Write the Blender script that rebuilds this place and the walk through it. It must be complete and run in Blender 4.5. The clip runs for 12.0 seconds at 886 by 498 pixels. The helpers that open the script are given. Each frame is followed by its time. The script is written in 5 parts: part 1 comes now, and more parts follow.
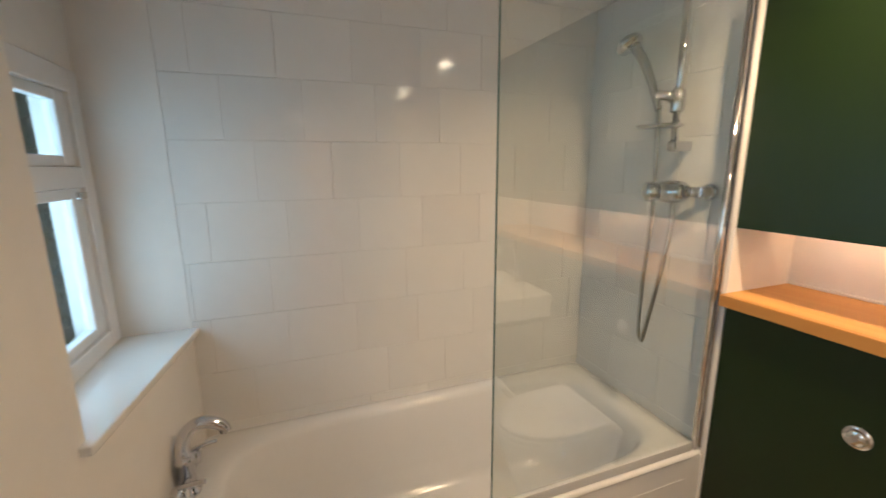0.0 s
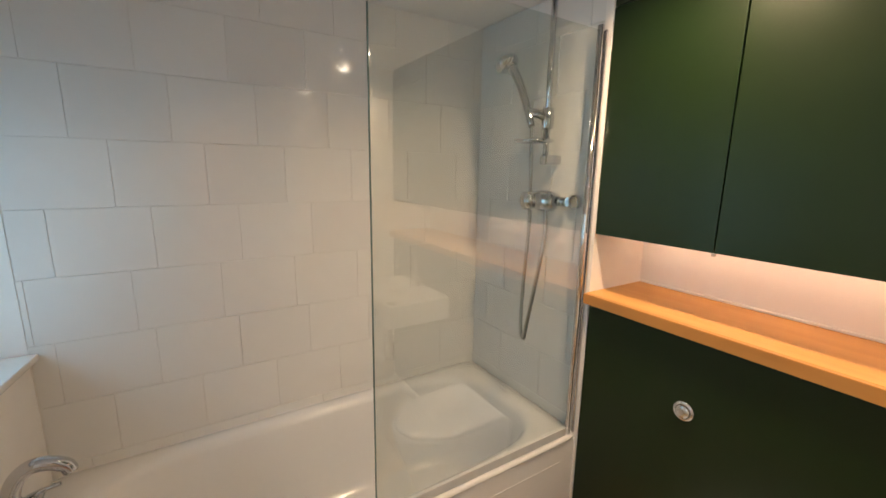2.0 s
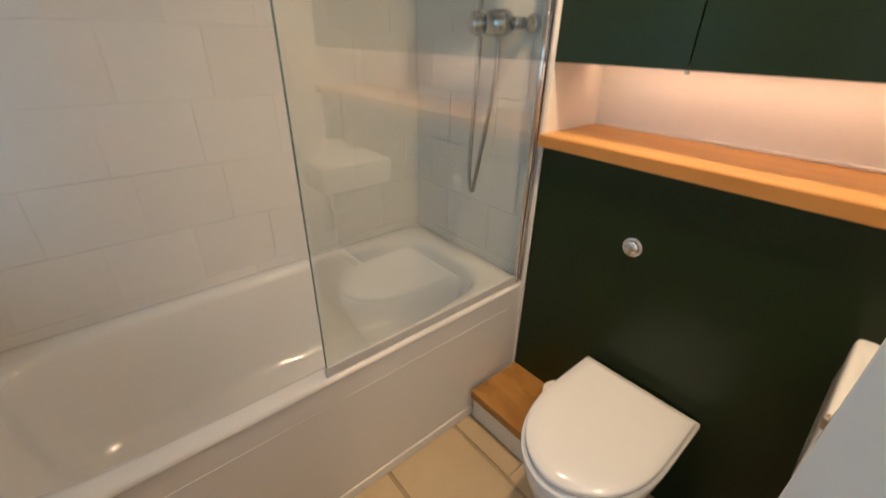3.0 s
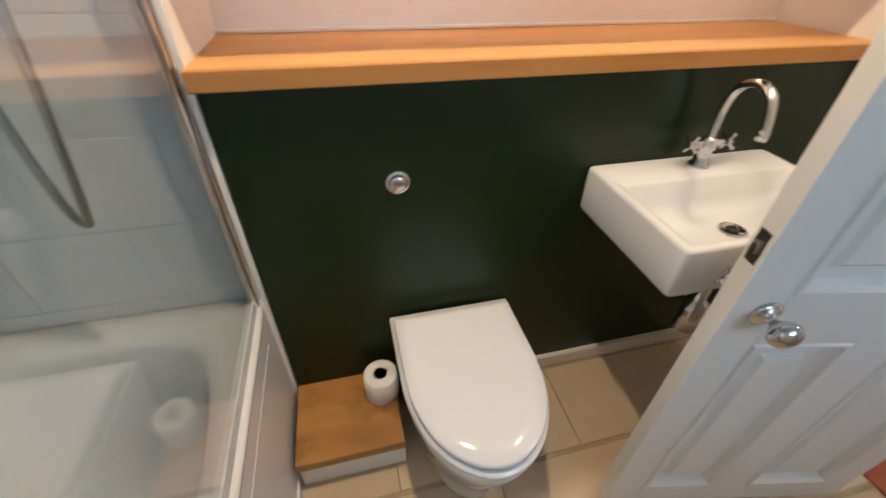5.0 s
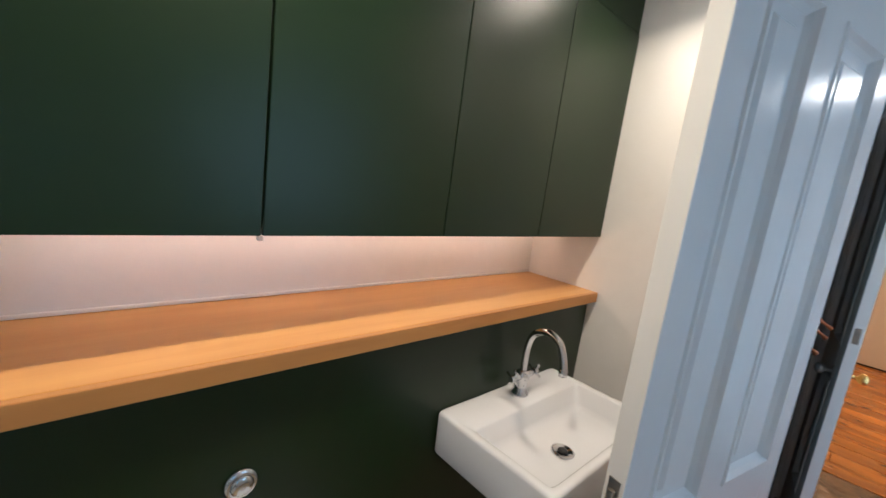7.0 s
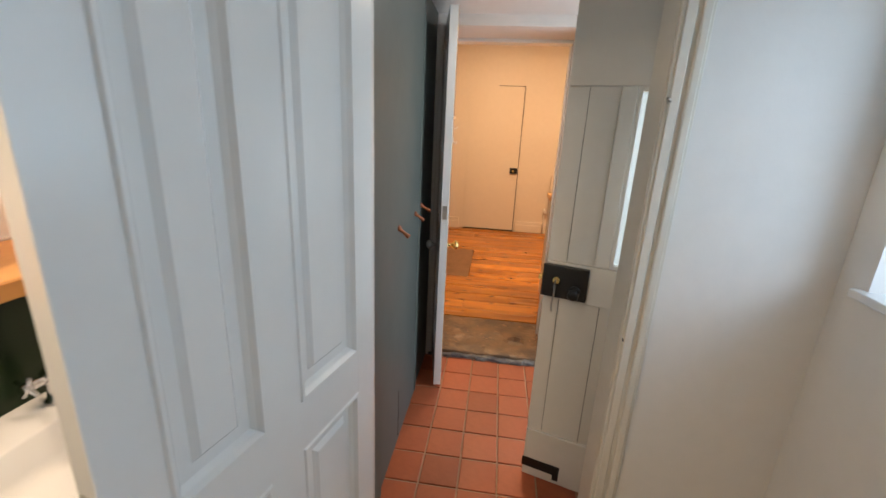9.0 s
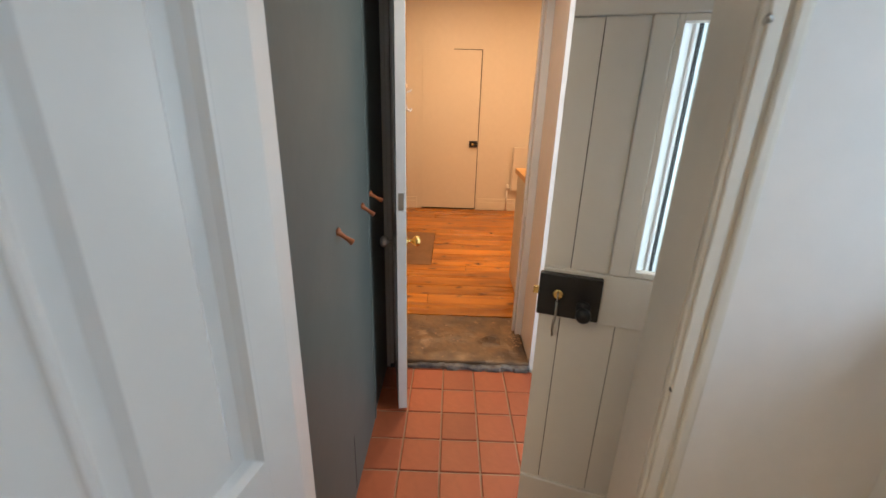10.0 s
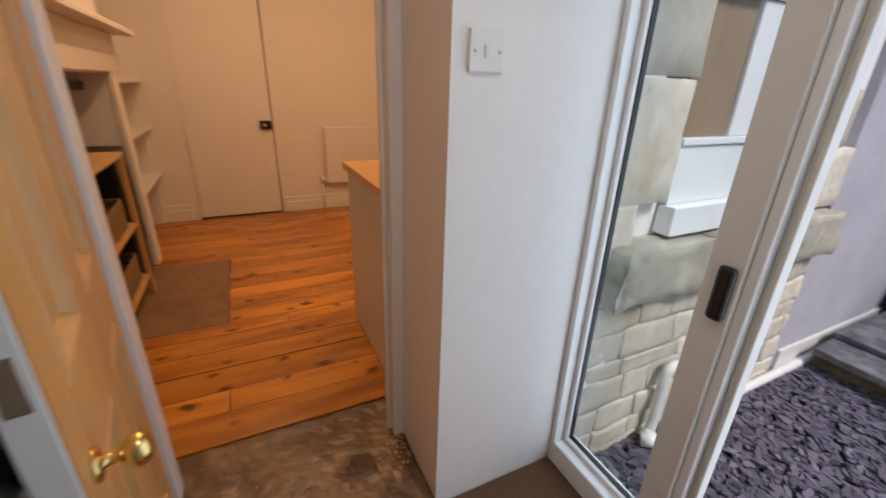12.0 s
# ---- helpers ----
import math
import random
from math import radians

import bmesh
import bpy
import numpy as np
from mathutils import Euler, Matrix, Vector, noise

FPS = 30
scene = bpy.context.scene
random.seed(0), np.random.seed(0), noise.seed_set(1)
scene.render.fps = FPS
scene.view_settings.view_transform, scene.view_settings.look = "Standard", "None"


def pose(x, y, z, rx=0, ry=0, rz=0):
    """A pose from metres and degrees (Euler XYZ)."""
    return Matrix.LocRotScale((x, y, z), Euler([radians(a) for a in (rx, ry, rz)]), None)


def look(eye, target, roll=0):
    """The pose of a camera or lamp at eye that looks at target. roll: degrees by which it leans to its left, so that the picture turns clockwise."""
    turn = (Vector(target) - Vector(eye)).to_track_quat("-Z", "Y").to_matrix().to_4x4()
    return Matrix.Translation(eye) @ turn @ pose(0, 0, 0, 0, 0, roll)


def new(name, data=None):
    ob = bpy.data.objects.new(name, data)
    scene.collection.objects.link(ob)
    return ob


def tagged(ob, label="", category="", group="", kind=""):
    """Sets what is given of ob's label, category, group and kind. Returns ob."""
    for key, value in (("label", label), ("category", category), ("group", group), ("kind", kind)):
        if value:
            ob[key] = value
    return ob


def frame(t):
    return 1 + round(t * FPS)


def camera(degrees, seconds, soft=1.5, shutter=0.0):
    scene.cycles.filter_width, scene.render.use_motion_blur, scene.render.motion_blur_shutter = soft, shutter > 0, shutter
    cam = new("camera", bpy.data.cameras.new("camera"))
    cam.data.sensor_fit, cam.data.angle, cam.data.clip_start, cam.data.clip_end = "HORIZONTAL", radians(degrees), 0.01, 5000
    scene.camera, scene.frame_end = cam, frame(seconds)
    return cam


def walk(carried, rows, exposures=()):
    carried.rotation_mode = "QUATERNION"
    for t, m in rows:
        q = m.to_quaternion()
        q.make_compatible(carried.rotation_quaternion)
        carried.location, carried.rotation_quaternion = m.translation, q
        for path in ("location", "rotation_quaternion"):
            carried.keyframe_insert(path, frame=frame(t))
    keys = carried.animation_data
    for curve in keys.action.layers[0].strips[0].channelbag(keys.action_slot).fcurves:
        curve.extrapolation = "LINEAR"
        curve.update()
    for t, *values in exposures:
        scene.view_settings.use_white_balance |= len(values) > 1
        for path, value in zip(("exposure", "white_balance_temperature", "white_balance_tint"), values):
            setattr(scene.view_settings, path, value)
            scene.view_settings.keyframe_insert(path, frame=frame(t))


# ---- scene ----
cam = camera(95.3, 12.0, shutter=0.3)
PATH = [
    (0, (0.842, -1.268, 1.519), (-0.998, -0.592, 1.123), -0.5),
    (0.5, (0.871, -1.228, 1.556), (-0.846, -0.261, 1.216), 0.3),
    (1, (0.926, -1.202, 1.573), (-0.774, -0.174, 1.338), 1.1),
    (1.5, (0.909, -1.212, 1.559), (-0.767, -0.156, 1.28), 1.1),
    (2, (0.898, -1.18, 1.539), (-0.767, -0.141, 1.155), 0.9),
    (2.5, (0.903, -1.151, 1.493), (-0.71, -0.116, 0.921), 0.9),
    (3, (0.802, -1.115, 1.386), (-0.541, 0.043, 0.461), 1.3),
    (3.2, (0.736, -1.093, 1.347), (-0.466, 0.133, 0.321), 1.4),
    (4.8, (0.264, -0.834, 1.304), (0.467, 0.682, 0.016), 1.4),
    (5, (0.255, -0.842, 1.318), (0.659, 0.678, 0.082), 1.5),
    (5.5, (0.236, -0.818, 1.347), (1.107, 0.681, 0.351), 2.9),
    (6, (0.168, -0.72, 1.398), (1.34, 0.769, 0.758), 5.6),
    (6.5, (0.147, -0.705, 1.451), (1.399, 0.809, 1.077), 7.4),
    (7, (0.141, -0.715, 1.464), (1.487, 0.727, 1.131), 7.4),
    (7.5, (0.222, -0.767, 1.453), (1.815, 0.381, 1.074), 6.6),
    (7.7, (0.259, -0.789, 1.458), (1.954, 0.196, 1.063), 6.2),
    (9.3, (0.598, -0.983, 1.436), (2.501, -0.823, 0.842), 2.2),
    (9.5, (0.672, -0.983, 1.425), (2.571, -0.858, 0.81), 2.0),
    (10, (0.957, -0.916, 1.412), (2.843, -0.888, 0.747), 1.6),
    (10.5, (1.226, -0.896, 1.401), (3.1, -0.938, 0.705), 0.9),
    (10.8, (1.401, -0.911, 1.389), (3.278, -0.968, 0.699), 1.9),
    (11, (1.505, -0.916, 1.387), (3.381, -0.999, 0.7), 2.4),
    (11.4, (1.733, -0.904, 1.368), (3.604, -1.178, 0.716), 1.5),
    (11.5, (1.782, -0.907, 1.372), (3.639, -1.274, 0.727), 1.0),
    (11.7, (1.897, -0.934, 1.372), (3.703, -1.469, 0.704), 0.5),
    (12, (2.068, -0.967, 1.344), (3.731, -1.791, 0.601), 1.9),
]
walk(cam, [(t, look(eye, target, roll)) for t, eye, target, roll in PATH],
     exposures=[(0.0, 1.04, 7150, 13), (2.5, 0.98, 6950, 13), (3.2, 0.84, 6950, 13), (4.8, 0.98, 5950, 9), (6.5, 0.70, 5500, 9), (7.7, 0.71, 4950, 8), (9.3, 1.06, 6400, 12), (10.5, 0.84, 6350, 12), (11.0, 0.74, 6550, 14), (11.5, 0.66, 6950, 15), (12.0, 0.22, 6250, 16)])

# ---- light ----
world = bpy.data.worlds.new("sky")
scene.world = world
world.use_nodes = True
wn = world.node_tree
sky = wn.nodes.new("ShaderNodeTexSky")
sky.sky_type, sky.sun_disc = "NISHITA", False
sky.sun_elevation, sky.sun_rotation = radians(51), radians(261)
wn.links.new(sky.outputs[0], wn.nodes["Background"].inputs[0])
wn.nodes["Background"].inputs[1].default_value = 0.15


def lamp(name, kind, m, energy, colour, size=0.1, size_y=None, spread=None):
    data = bpy.data.lights.new(name, kind)
    data.energy, data.color = energy, colour
    if kind == "AREA":
        data.shape, data.size = ("RECTANGLE", size) if size_y else ("DISK", size)
        if size_y:
            data.size_y = size_y
        if spread:
            data.spread = radians(spread)
    elif kind == "SUN":
        data.angle = radians(size)
    ob = new(name, data)
    ob.matrix_world = m
    return ob


WARM, KITCHEN_WARM, DAY = (1.0, 0.74, 0.47), (1.0, 0.60, 0.29), (0.68, 0.85, 1.0)
lamp("sun", "SUN", look((0, 0, 10), (4.0, 0.6, 5.0)), 2.6, (1.0, 0.95, 0.88), 14)
for lx, ly, lz, le, sp in ((0.35, -0.285, 2.152, 5.6, 150), (1.34, -0.290, 2.152, 2.6, 150)):
    lamp("bathroom_lamp", "AREA", pose(lx, ly, lz), le, WARM, 0.07, None, sp)
lamp("hall_lamp", "AREA", pose(2.36, -1.19, 2.040), 1.9, (1.0, 0.9, 0.78), 0.10)
lamp("led_strip_lamp", "AREA", pose(0.80, 0.225, 1.329), 0.42, (1.0, 0.56, 0.37), 1.34, 0.012)
for lx, ly, le in ((4.4, -1.3, 14), (5.3, -0.9, 8), (5.2, -2.2, 9)):
    lamp("kitchen_lamp", "AREA", pose(lx, ly, 2.68), le, KITCHEN_WARM, 0.09)
lamp("window_daylight", "AREA", pose(1.14, -2.17, 1.55, -90, 0, 186), 4.8, DAY, 0.8, 0.75)
lamp("window_daylight", "AREA", pose(-0.38, -2.00, 1.38, -90, 0, 186), 3.2, (0.40, 0.72, 1.0), 0.55, 0.78)


lamp("garden_door_daylight", "AREA", pose(2.20, -2.16, 1.0, -90, 0, 180), 7, (0.80, 0.91, 1.0), 0.75, 1.9)
lamp("side_light_daylight", "AREA", pose(2.73, -2.02, 1.0, -90, 0, 180), 2.2, (0.80, 0.91, 1.0), 0.3, 1.7)


# ---- materials ----
def material(name, colour, rough=0.5, metal=0.0, vary=0.08, scale=6.0, bump=0.0, bump_scale=60.0, coat=0.0, second=None,
             second_scale=1.5, stretch=(1, 1, 1), island=0.0, ior=1.45, random_value=0.0):
    """A surface with two scales of variation in tone and gloss, and fine relief."""
    m = bpy.data.materials.new(name)
    m.use_nodes = True
    t = m.node_tree
    b = t.nodes["Principled BSDF"]
    link = t.links.new

    def node(kind, **sockets):
        n = t.nodes.new(kind)
        for k, v in sockets.items():
            n.inputs[k].default_value = v
        return n
    co = node("ShaderNodeTexCoord")
    mp = node("ShaderNodeMapping")
    mp.inputs["Scale"].default_value = stretch
    link(co.outputs["Object"], mp.inputs[0])
    fine = node("ShaderNodeTexNoise", Scale=scale * 6, Detail=5.0)
    broad = node("ShaderNodeTexNoise", Scale=second_scale, Detail=4.0)
    link(mp.outputs[0], fine.inputs["Vector"])
    link(mp.outputs[0], broad.inputs["Vector"])
    dark = [c * (1 - vary * 1.6) for c in colour]
    light = [min(1, c * (1 + vary)) for c in colour]
    mix = node("ShaderNodeMix")
    mix.data_type = "RGBA"
    mix.inputs[6].default_value, mix.inputs[7].default_value = (*dark, 1), (*light, 1)
    link(fine.outputs[0], mix.inputs[0])
    out = mix.outputs[2]
    mix2 = node("ShaderNodeMix")
    mix2.data_type = "RGBA"
    ramp = node("ShaderNodeMapRange", **{"From Min": 0.42, "From Max": 0.7})
    link(broad.outputs[0], ramp.inputs[0])
    sc = second or [c * (1 - vary) for c in colour]
    mix2.inputs[7].default_value = (*sc, 1)
    amount = node("ShaderNodeMath")
    amount.operation = "MULTIPLY"
    amount.inputs[1].default_value = 0.8 if second else 0.5
    link(ramp.outputs[0], amount.inputs[0])
    link(amount.outputs[0], mix2.inputs[0])
    link(out, mix2.inputs[6])
    out = mix2.outputs[2]
    if island or random_value:
        hsv = node("ShaderNodeHueSaturation")
        r = node("ShaderNodeMapRange", **{"To Min": 1 - (island or random_value), "To Max": 1 + (island or random_value)})
        if island:
            link(node("ShaderNodeNewGeometry").outputs["Random Per Island"], r.inputs[0])
        else:
            link(node("ShaderNodeObjectInfo").outputs["Random"], r.inputs[0])
        link(r.outputs[0], hsv.inputs["Value"])
        link(out, hsv.inputs["Color"])
        out = hsv.outputs[0]
    link(out, b.inputs["Base Color"])
    rr = node("ShaderNodeMapRange", **{"To Min": max(0.02, rough * 0.8), "To Max": min(1, rough * 1.25)})
    link(broad.outputs[0], rr.inputs[0])
    link(rr.outputs[0], b.inputs["Roughness"])
    b.inputs["Metallic"].default_value = metal
    b.inputs["IOR"].default_value = ior
    b.inputs["Coat Weight"].default_value = coat
    b.inputs["Coat Roughness"].default_value = 0.08
    if bump:
        bn = node("ShaderNodeTexNoise", Scale=bump_scale, Detail=6.0)
        link(mp.outputs[0], bn.inputs["Vector"])
        bp = node("ShaderNodeBump", Strength=bump, Distance=0.004)
        link(bn.outputs[0], bp.inputs["Height"])
        link(bp.outputs[0], b.inputs["Normal"])
    return m


def wood(name, colour, dark, stretch, rough=0.4, knots=0.0, scale=9.0, coat=0.0, random_value=0.0, bump=0.15):
    """Timber with long streaks of grain and, if wanted, dark round knots."""
    m = material(name, colour, rough, vary=0.10, scale=scale / 3, bump=bump, bump_scale=30, coat=coat, stretch=stretch,
                 random_value=random_value)
    t = m.node_tree
    link, b = t.links.new, t.nodes["Principled BSDF"]
    co = t.nodes["Texture Coordinate"]
    mp = t.nodes["Mapping"]
    old = b.inputs["Base Color"].links[0].from_socket
    info = t.nodes.new("ShaderNodeObjectInfo")
    shift = t.nodes.new("ShaderNodeVectorMath")
    shift.operation = "ADD"
    wide = t.nodes.new("ShaderNodeMath")
    wide.operation, wide.inputs[1].default_value = "MULTIPLY", 37.0
    link(info.outputs["Random"], wide.inputs[0])
    link(co.outputs["Object"], shift.inputs[0])
    link(wide.outputs[0], shift.inputs[1])
    link(shift.outputs[0], mp.inputs[0])
    grain = t.nodes.new("ShaderNodeTexNoise")
    grain.inputs["Scale"].default_value, grain.inputs["Detail"].default_value = scale, 7.0
    grain.inputs["Distortion"].default_value = 0.6
    link(mp.outputs[0], grain.inputs["Vector"])
    ramp = t.nodes.new("ShaderNodeMapRange")
    ramp.inputs["From Min"].default_value, ramp.inputs["From Max"].default_value = 0.45, 0.75
    link(grain.outputs[0], ramp.inputs[0])
    mix = t.nodes.new("ShaderNodeMix")
    mix.data_type = "RGBA"
    link(ramp.outputs[0], mix.inputs[0])
    link(old, mix.inputs[6])
    mix.inputs[7].default_value = (*dark, 1)
    out = mix.outputs[2]
    if knots:
        vor = t.nodes.new("ShaderNodeTexVoronoi")
        vor.voronoi_dimensions = "2D"
        vor.inputs["Scale"].default_value = knots
        kmap = t.nodes.new("ShaderNodeMapping")
        kmap.inputs["Scale"].default_value = (1, 0.62, 0)
        wob = t.nodes.new("ShaderNodeTexNoise")
        wob.inputs["Scale"].default_value = 26
        link(shift.outputs[0], wob.inputs["Vector"])
        wobble = t.nodes.new("ShaderNodeVectorMath")
        wobble.operation = "MULTIPLY_ADD"
        wobble.inputs[1].default_value = (0.05, 0.05, 0)
        link(wob.outputs["Color"], wobble.inputs[0])
        link(shift.outputs[0], wobble.inputs[2])
        link(wobble.outputs[0], kmap.inputs[0])
        link(kmap.outputs[0], vor.inputs["Vector"])
        kr = t.nodes.new("ShaderNodeMapRange")
        kr.inputs["From Min"].default_value, kr.inputs["From Max"].default_value = 0.22, 0.08
        size = t.nodes.new("ShaderNodeMapRange")
        size.inputs["From Min"].default_value, size.inputs["From Max"].default_value = 0.40, 0.95
        size.inputs["To Min"].default_value, size.inputs["To Max"].default_value = 0.16, 0.0
        red = t.nodes.new("ShaderNodeSeparateColor")
        link(vor.outputs["Color"], red.inputs[0])
        link(red.outputs[0], size.inputs[0])
        far = t.nodes.new("ShaderNodeMath")
        far.operation = "ADD"
        link(vor.outputs["Distance"], far.inputs[0])
        link(size.outputs[0], far.inputs[1])
        link(far.outputs[0], kr.inputs[0])
        mk = t.nodes.new("ShaderNodeMix")
        mk.data_type = "RGBA"
        link(kr.outputs[0], mk.inputs[0])
        link(out, mk.inputs[6])
        mk.inputs[7].default_value = (*[c * 0.35 for c in dark], 1)
        out = mk.outputs[2]
    link(out, b.inputs["Base Color"])
    return m


def patches(m, colour, scale, lo, hi, stretch=(1, 1, 1)):
    """Lays irregular worn or stained patches of another colour over a material."""
    t = m.node_tree
    link, b = t.links.new, t.nodes["Principled BSDF"]
    old = b.inputs["Base Color"].links[0].from_socket
    mp = t.nodes.new("ShaderNodeMapping")
    mp.inputs["Scale"].default_value = stretch
    mp.inputs["Location"].default_value = (scale * 1.7, scale, 3.1)
    link(t.nodes["Texture Coordinate"].outputs["Object"], mp.inputs[0])
    n = t.nodes.new("ShaderNodeTexNoise")
    n.inputs["Scale"].default_value, n.inputs["Detail"].default_value, n.inputs["Roughness"].default_value = scale, 8.0, 0.62
    n.inputs["Distortion"].default_value = 0.15
    link(mp.outputs[0], n.inputs["Vector"])
    r = t.nodes.new("ShaderNodeMapRange")
    r.inputs["From Min"].default_value, r.inputs["From Max"].default_value = lo, hi
    link(n.outputs[0], r.inputs[0])
    mix = t.nodes.new("ShaderNodeMix")
    mix.data_type = "RGBA"
    link(r.outputs[0], mix.inputs[0])
    link(old, mix.inputs[6])
    mix.inputs[7].default_value = (*colour, 1)
    link(mix.outputs[2], b.inputs["Base Color"])


def glowing(name, colour, strength):
    m = bpy.data.materials.new(name)
    m.use_nodes = True
    b = m.node_tree.nodes["Principled BSDF"]
    b.inputs["Base Color"].default_value = (0.8, 0.8, 0.8, 1)
    b.inputs["Emission Color"].default_value = (*colour, 1)
    b.inputs["Emission Strength"].default_value = strength
    return m


def glass_of(name, tint=(0.95, 0.98, 0.97), base=0.045):
    """Thin clear pane: straight through, with a mirror share that grows towards grazing view."""
    m = bpy.data.materials.new(name)
    m.use_nodes = True
    t = m.node_tree
    t.nodes.remove(t.nodes["Principled BSDF"])
    clear = t.nodes.new("ShaderNodeBsdfTransparent")
    clear.inputs[0].default_value = (*tint, 1)
    gloss = t.nodes.new("ShaderNodeBsdfGlossy")
    gloss.inputs["Roughness"].default_value = 0.0
    lw = t.nodes.new("ShaderNodeLayerWeight")
    lw.inputs[0].default_value = 0.5
    power = t.nodes.new("ShaderNodeMath")
    power.operation, power.inputs[1].default_value = "POWER", 4.0
    share = t.nodes.new("ShaderNodeMath")
    share.operation, share.inputs[1].default_value, share.inputs[2].default_value = "MULTIPLY_ADD", 0.9, base
    mix = t.nodes.new("ShaderNodeMixShader")
    t.links.new(lw.outputs["Facing"], power.inputs[0])
    t.links.new(power.outputs[0], share.inputs[0])
    t.links.new(share.outputs[0], mix.inputs[0])
    t.links.new(clear.outputs[0], mix.inputs[1])
    t.links.new(gloss.outputs[0], mix.inputs[2])
    t.links.new(mix.outputs[0], t.nodes["Material Output"].inputs[0])
    return m


M_WALL = material("white emulsion", (0.78, 0.76, 0.73), 0.75, vary=0.03, scale=3, bump=0.12, bump_scale=45)
M_CEIL = material("ceiling emulsion", (0.78, 0.77, 0.75), 0.8, vary=0.03, scale=2, bump=0.1, bump_scale=35)
M_TILE = material("white glazed tile", (0.74, 0.73, 0.71), 0.10, vary=0.02, scale=2, bump=0.05, bump_scale=9, coat=0.3, random_value=0.03)
M_GROUT = material("pale grey grout", (0.76, 0.74, 0.71), 0.8, vary=0.10, scale=10, bump=0.3)
M_GREEN = material("dark green satin paint", (0.0072, 0.0185, 0.0042), 0.33, vary=0.10, scale=3, bump=0.05, bump_scale=150, ior=1.40)
M_OAK = wood("oak shelf", (0.62, 0.33, 0.10), (0.52, 0.25, 0.065), (0.12, 1, 1), 0.38, scale=11)
# Same oak in a darker tone: the shelf front's shade is in the colour.
M_OAKSHADE = wood("oak shelf edge darkened for shade", (0.46, 0.21, 0.055), (0.36, 0.15, 0.038), (0.12, 1, 1), 0.42, scale=14)
M_PLATFORM = wood("stained wooden step", (0.44, 0.22, 0.06), (0.30, 0.13, 0.035), (0.2, 1, 1), 0.35, scale=7)
patches(M_PLATFORM, (0.20, 0.085, 0.022), 7.0, 0.52, 0.68, (0.5, 1, 1))
M_CERAMIC = material("white ceramic", (0.72, 0.725, 0.745), 0.12, vary=0.01, coat=0.3)
M_ACRYLIC = material("white bath acrylic", (0.71, 0.705, 0.70), 0.14, vary=0.015, coat=0.3)
M_CHROME = material("polished chrome", (0.66, 0.66, 0.68), 0.06, 1.0, vary=0.03)
M_STEEL = material("dull steel", (0.45, 0.43, 0.40), 0.3, 1.0, vary=0.1)
M_BRASS = material("polished brass", (0.80, 0.58, 0.22), 0.15, 1.0, vary=0.08)
M_BLACK = material("black japanned iron", (0.012, 0.012, 0.013), 0.35, vary=0.2, bump=0.1)
M_RUBBER = material("clear grey seal", (0.55, 0.56, 0.56), 0.3, vary=0.05)
M_GLOSS = material("white gloss paint", (0.76, 0.76, 0.74), 0.22, vary=0.02, scale=3, bump=0.10, bump_scale=14)
M_FRAME = material("cream eggshell paint", (0.70, 0.66, 0.58), 0.35, vary=0.04, scale=4, bump=0.12, bump_scale=20)
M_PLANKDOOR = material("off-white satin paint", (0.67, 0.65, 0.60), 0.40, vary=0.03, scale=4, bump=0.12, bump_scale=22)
M_DARK = material("dark gap", (0.02, 0.018, 0.015), 0.9, vary=0.1)
M_GREY = material("blue-grey eggshell paint", (0.080, 0.101, 0.097), 0.45, vary=0.06, scale=3, bump=0.08, bump_scale=30)
M_PEG = wood("reddish wooden peg", (0.36, 0.11, 0.035), (0.22, 0.06, 0.02), (1, 0.2, 1), 0.4)
M_FLOORTILE = material("beige stone tile", (0.55, 0.43, 0.28), 0.38, vary=0.10, scale=2, bump=0.15, bump_scale=12, second=(0.48, 0.37, 0.24), second_scale=3, random_value=0.08)
M_FLOORGROUT = material("brown grout", (0.44, 0.34, 0.22), 0.9, vary=0.15)
M_QUARRY = material("red quarry tile", (0.37, 0.095, 0.036), 0.48, vary=0.14, scale=5, bump=0.25, bump_scale=25, second=(0.34, 0.085, 0.035), second_scale=4, random_value=0.14)
M_QGROUT = material("sandy mortar", (0.42, 0.27, 0.17), 0.95, vary=0.2, scale=12, bump=0.5)
M_FLAG = material("worn flagstone", (0.21, 0.125, 0.062), 0.36, vary=0.40, scale=2.2, bump=0.9, bump_scale=18, second=(0.06, 0.042, 0.03), second_scale=8)
patches(M_FLAG, (0.085, 0.058, 0.038), 4.0, 0.48, 0.66)
patches(M_FLAG, (0.30, 0.20, 0.12), 6.0, 0.58, 0.66)
patches(M_FLAG, (0.42, 0.33, 0.25), 5.0, 0.66, 0.72, (1, 4, 1))
M_FLAGEDGE = material("slate edging", (0.07, 0.075, 0.08), 0.6, vary=0.5, scale=6, bump=1.0, bump_scale=30, second=(0.25, 0.23, 0.2), second_scale=14)
M_BOARD = wood("waxed pine floorboard", (0.58, 0.225, 0.026), (0.27, 0.085, 0.010), (1, 0.10, 1), 0.27, knots=7.0, scale=13, random_value=0.22, bump=0.3)
patches(M_BOARD, (0.20, 0.065, 0.010), 3.0, 0.50, 0.72, (1, 0.35, 1))
M_PINE = wood("honey pine", (0.58, 0.33, 0.12), (0.45, 0.23, 0.07), (1, 1, 0.08), 0.35, scale=10)
M_MAT = material("brown coir mat", (0.15, 0.075, 0.035), 0.95, vary=0.35, scale=20, bump=1.0, bump_scale=180)
M_KWALL = material("kitchen white emulsion", (0.74, 0.68, 0.60), 0.75, vary=0.03, scale=3, bump=0.12, bump_scale=40)
M_CAB = material("pale cabinet paint", (0.62, 0.60, 0.54), 0.4, vary=0.03)
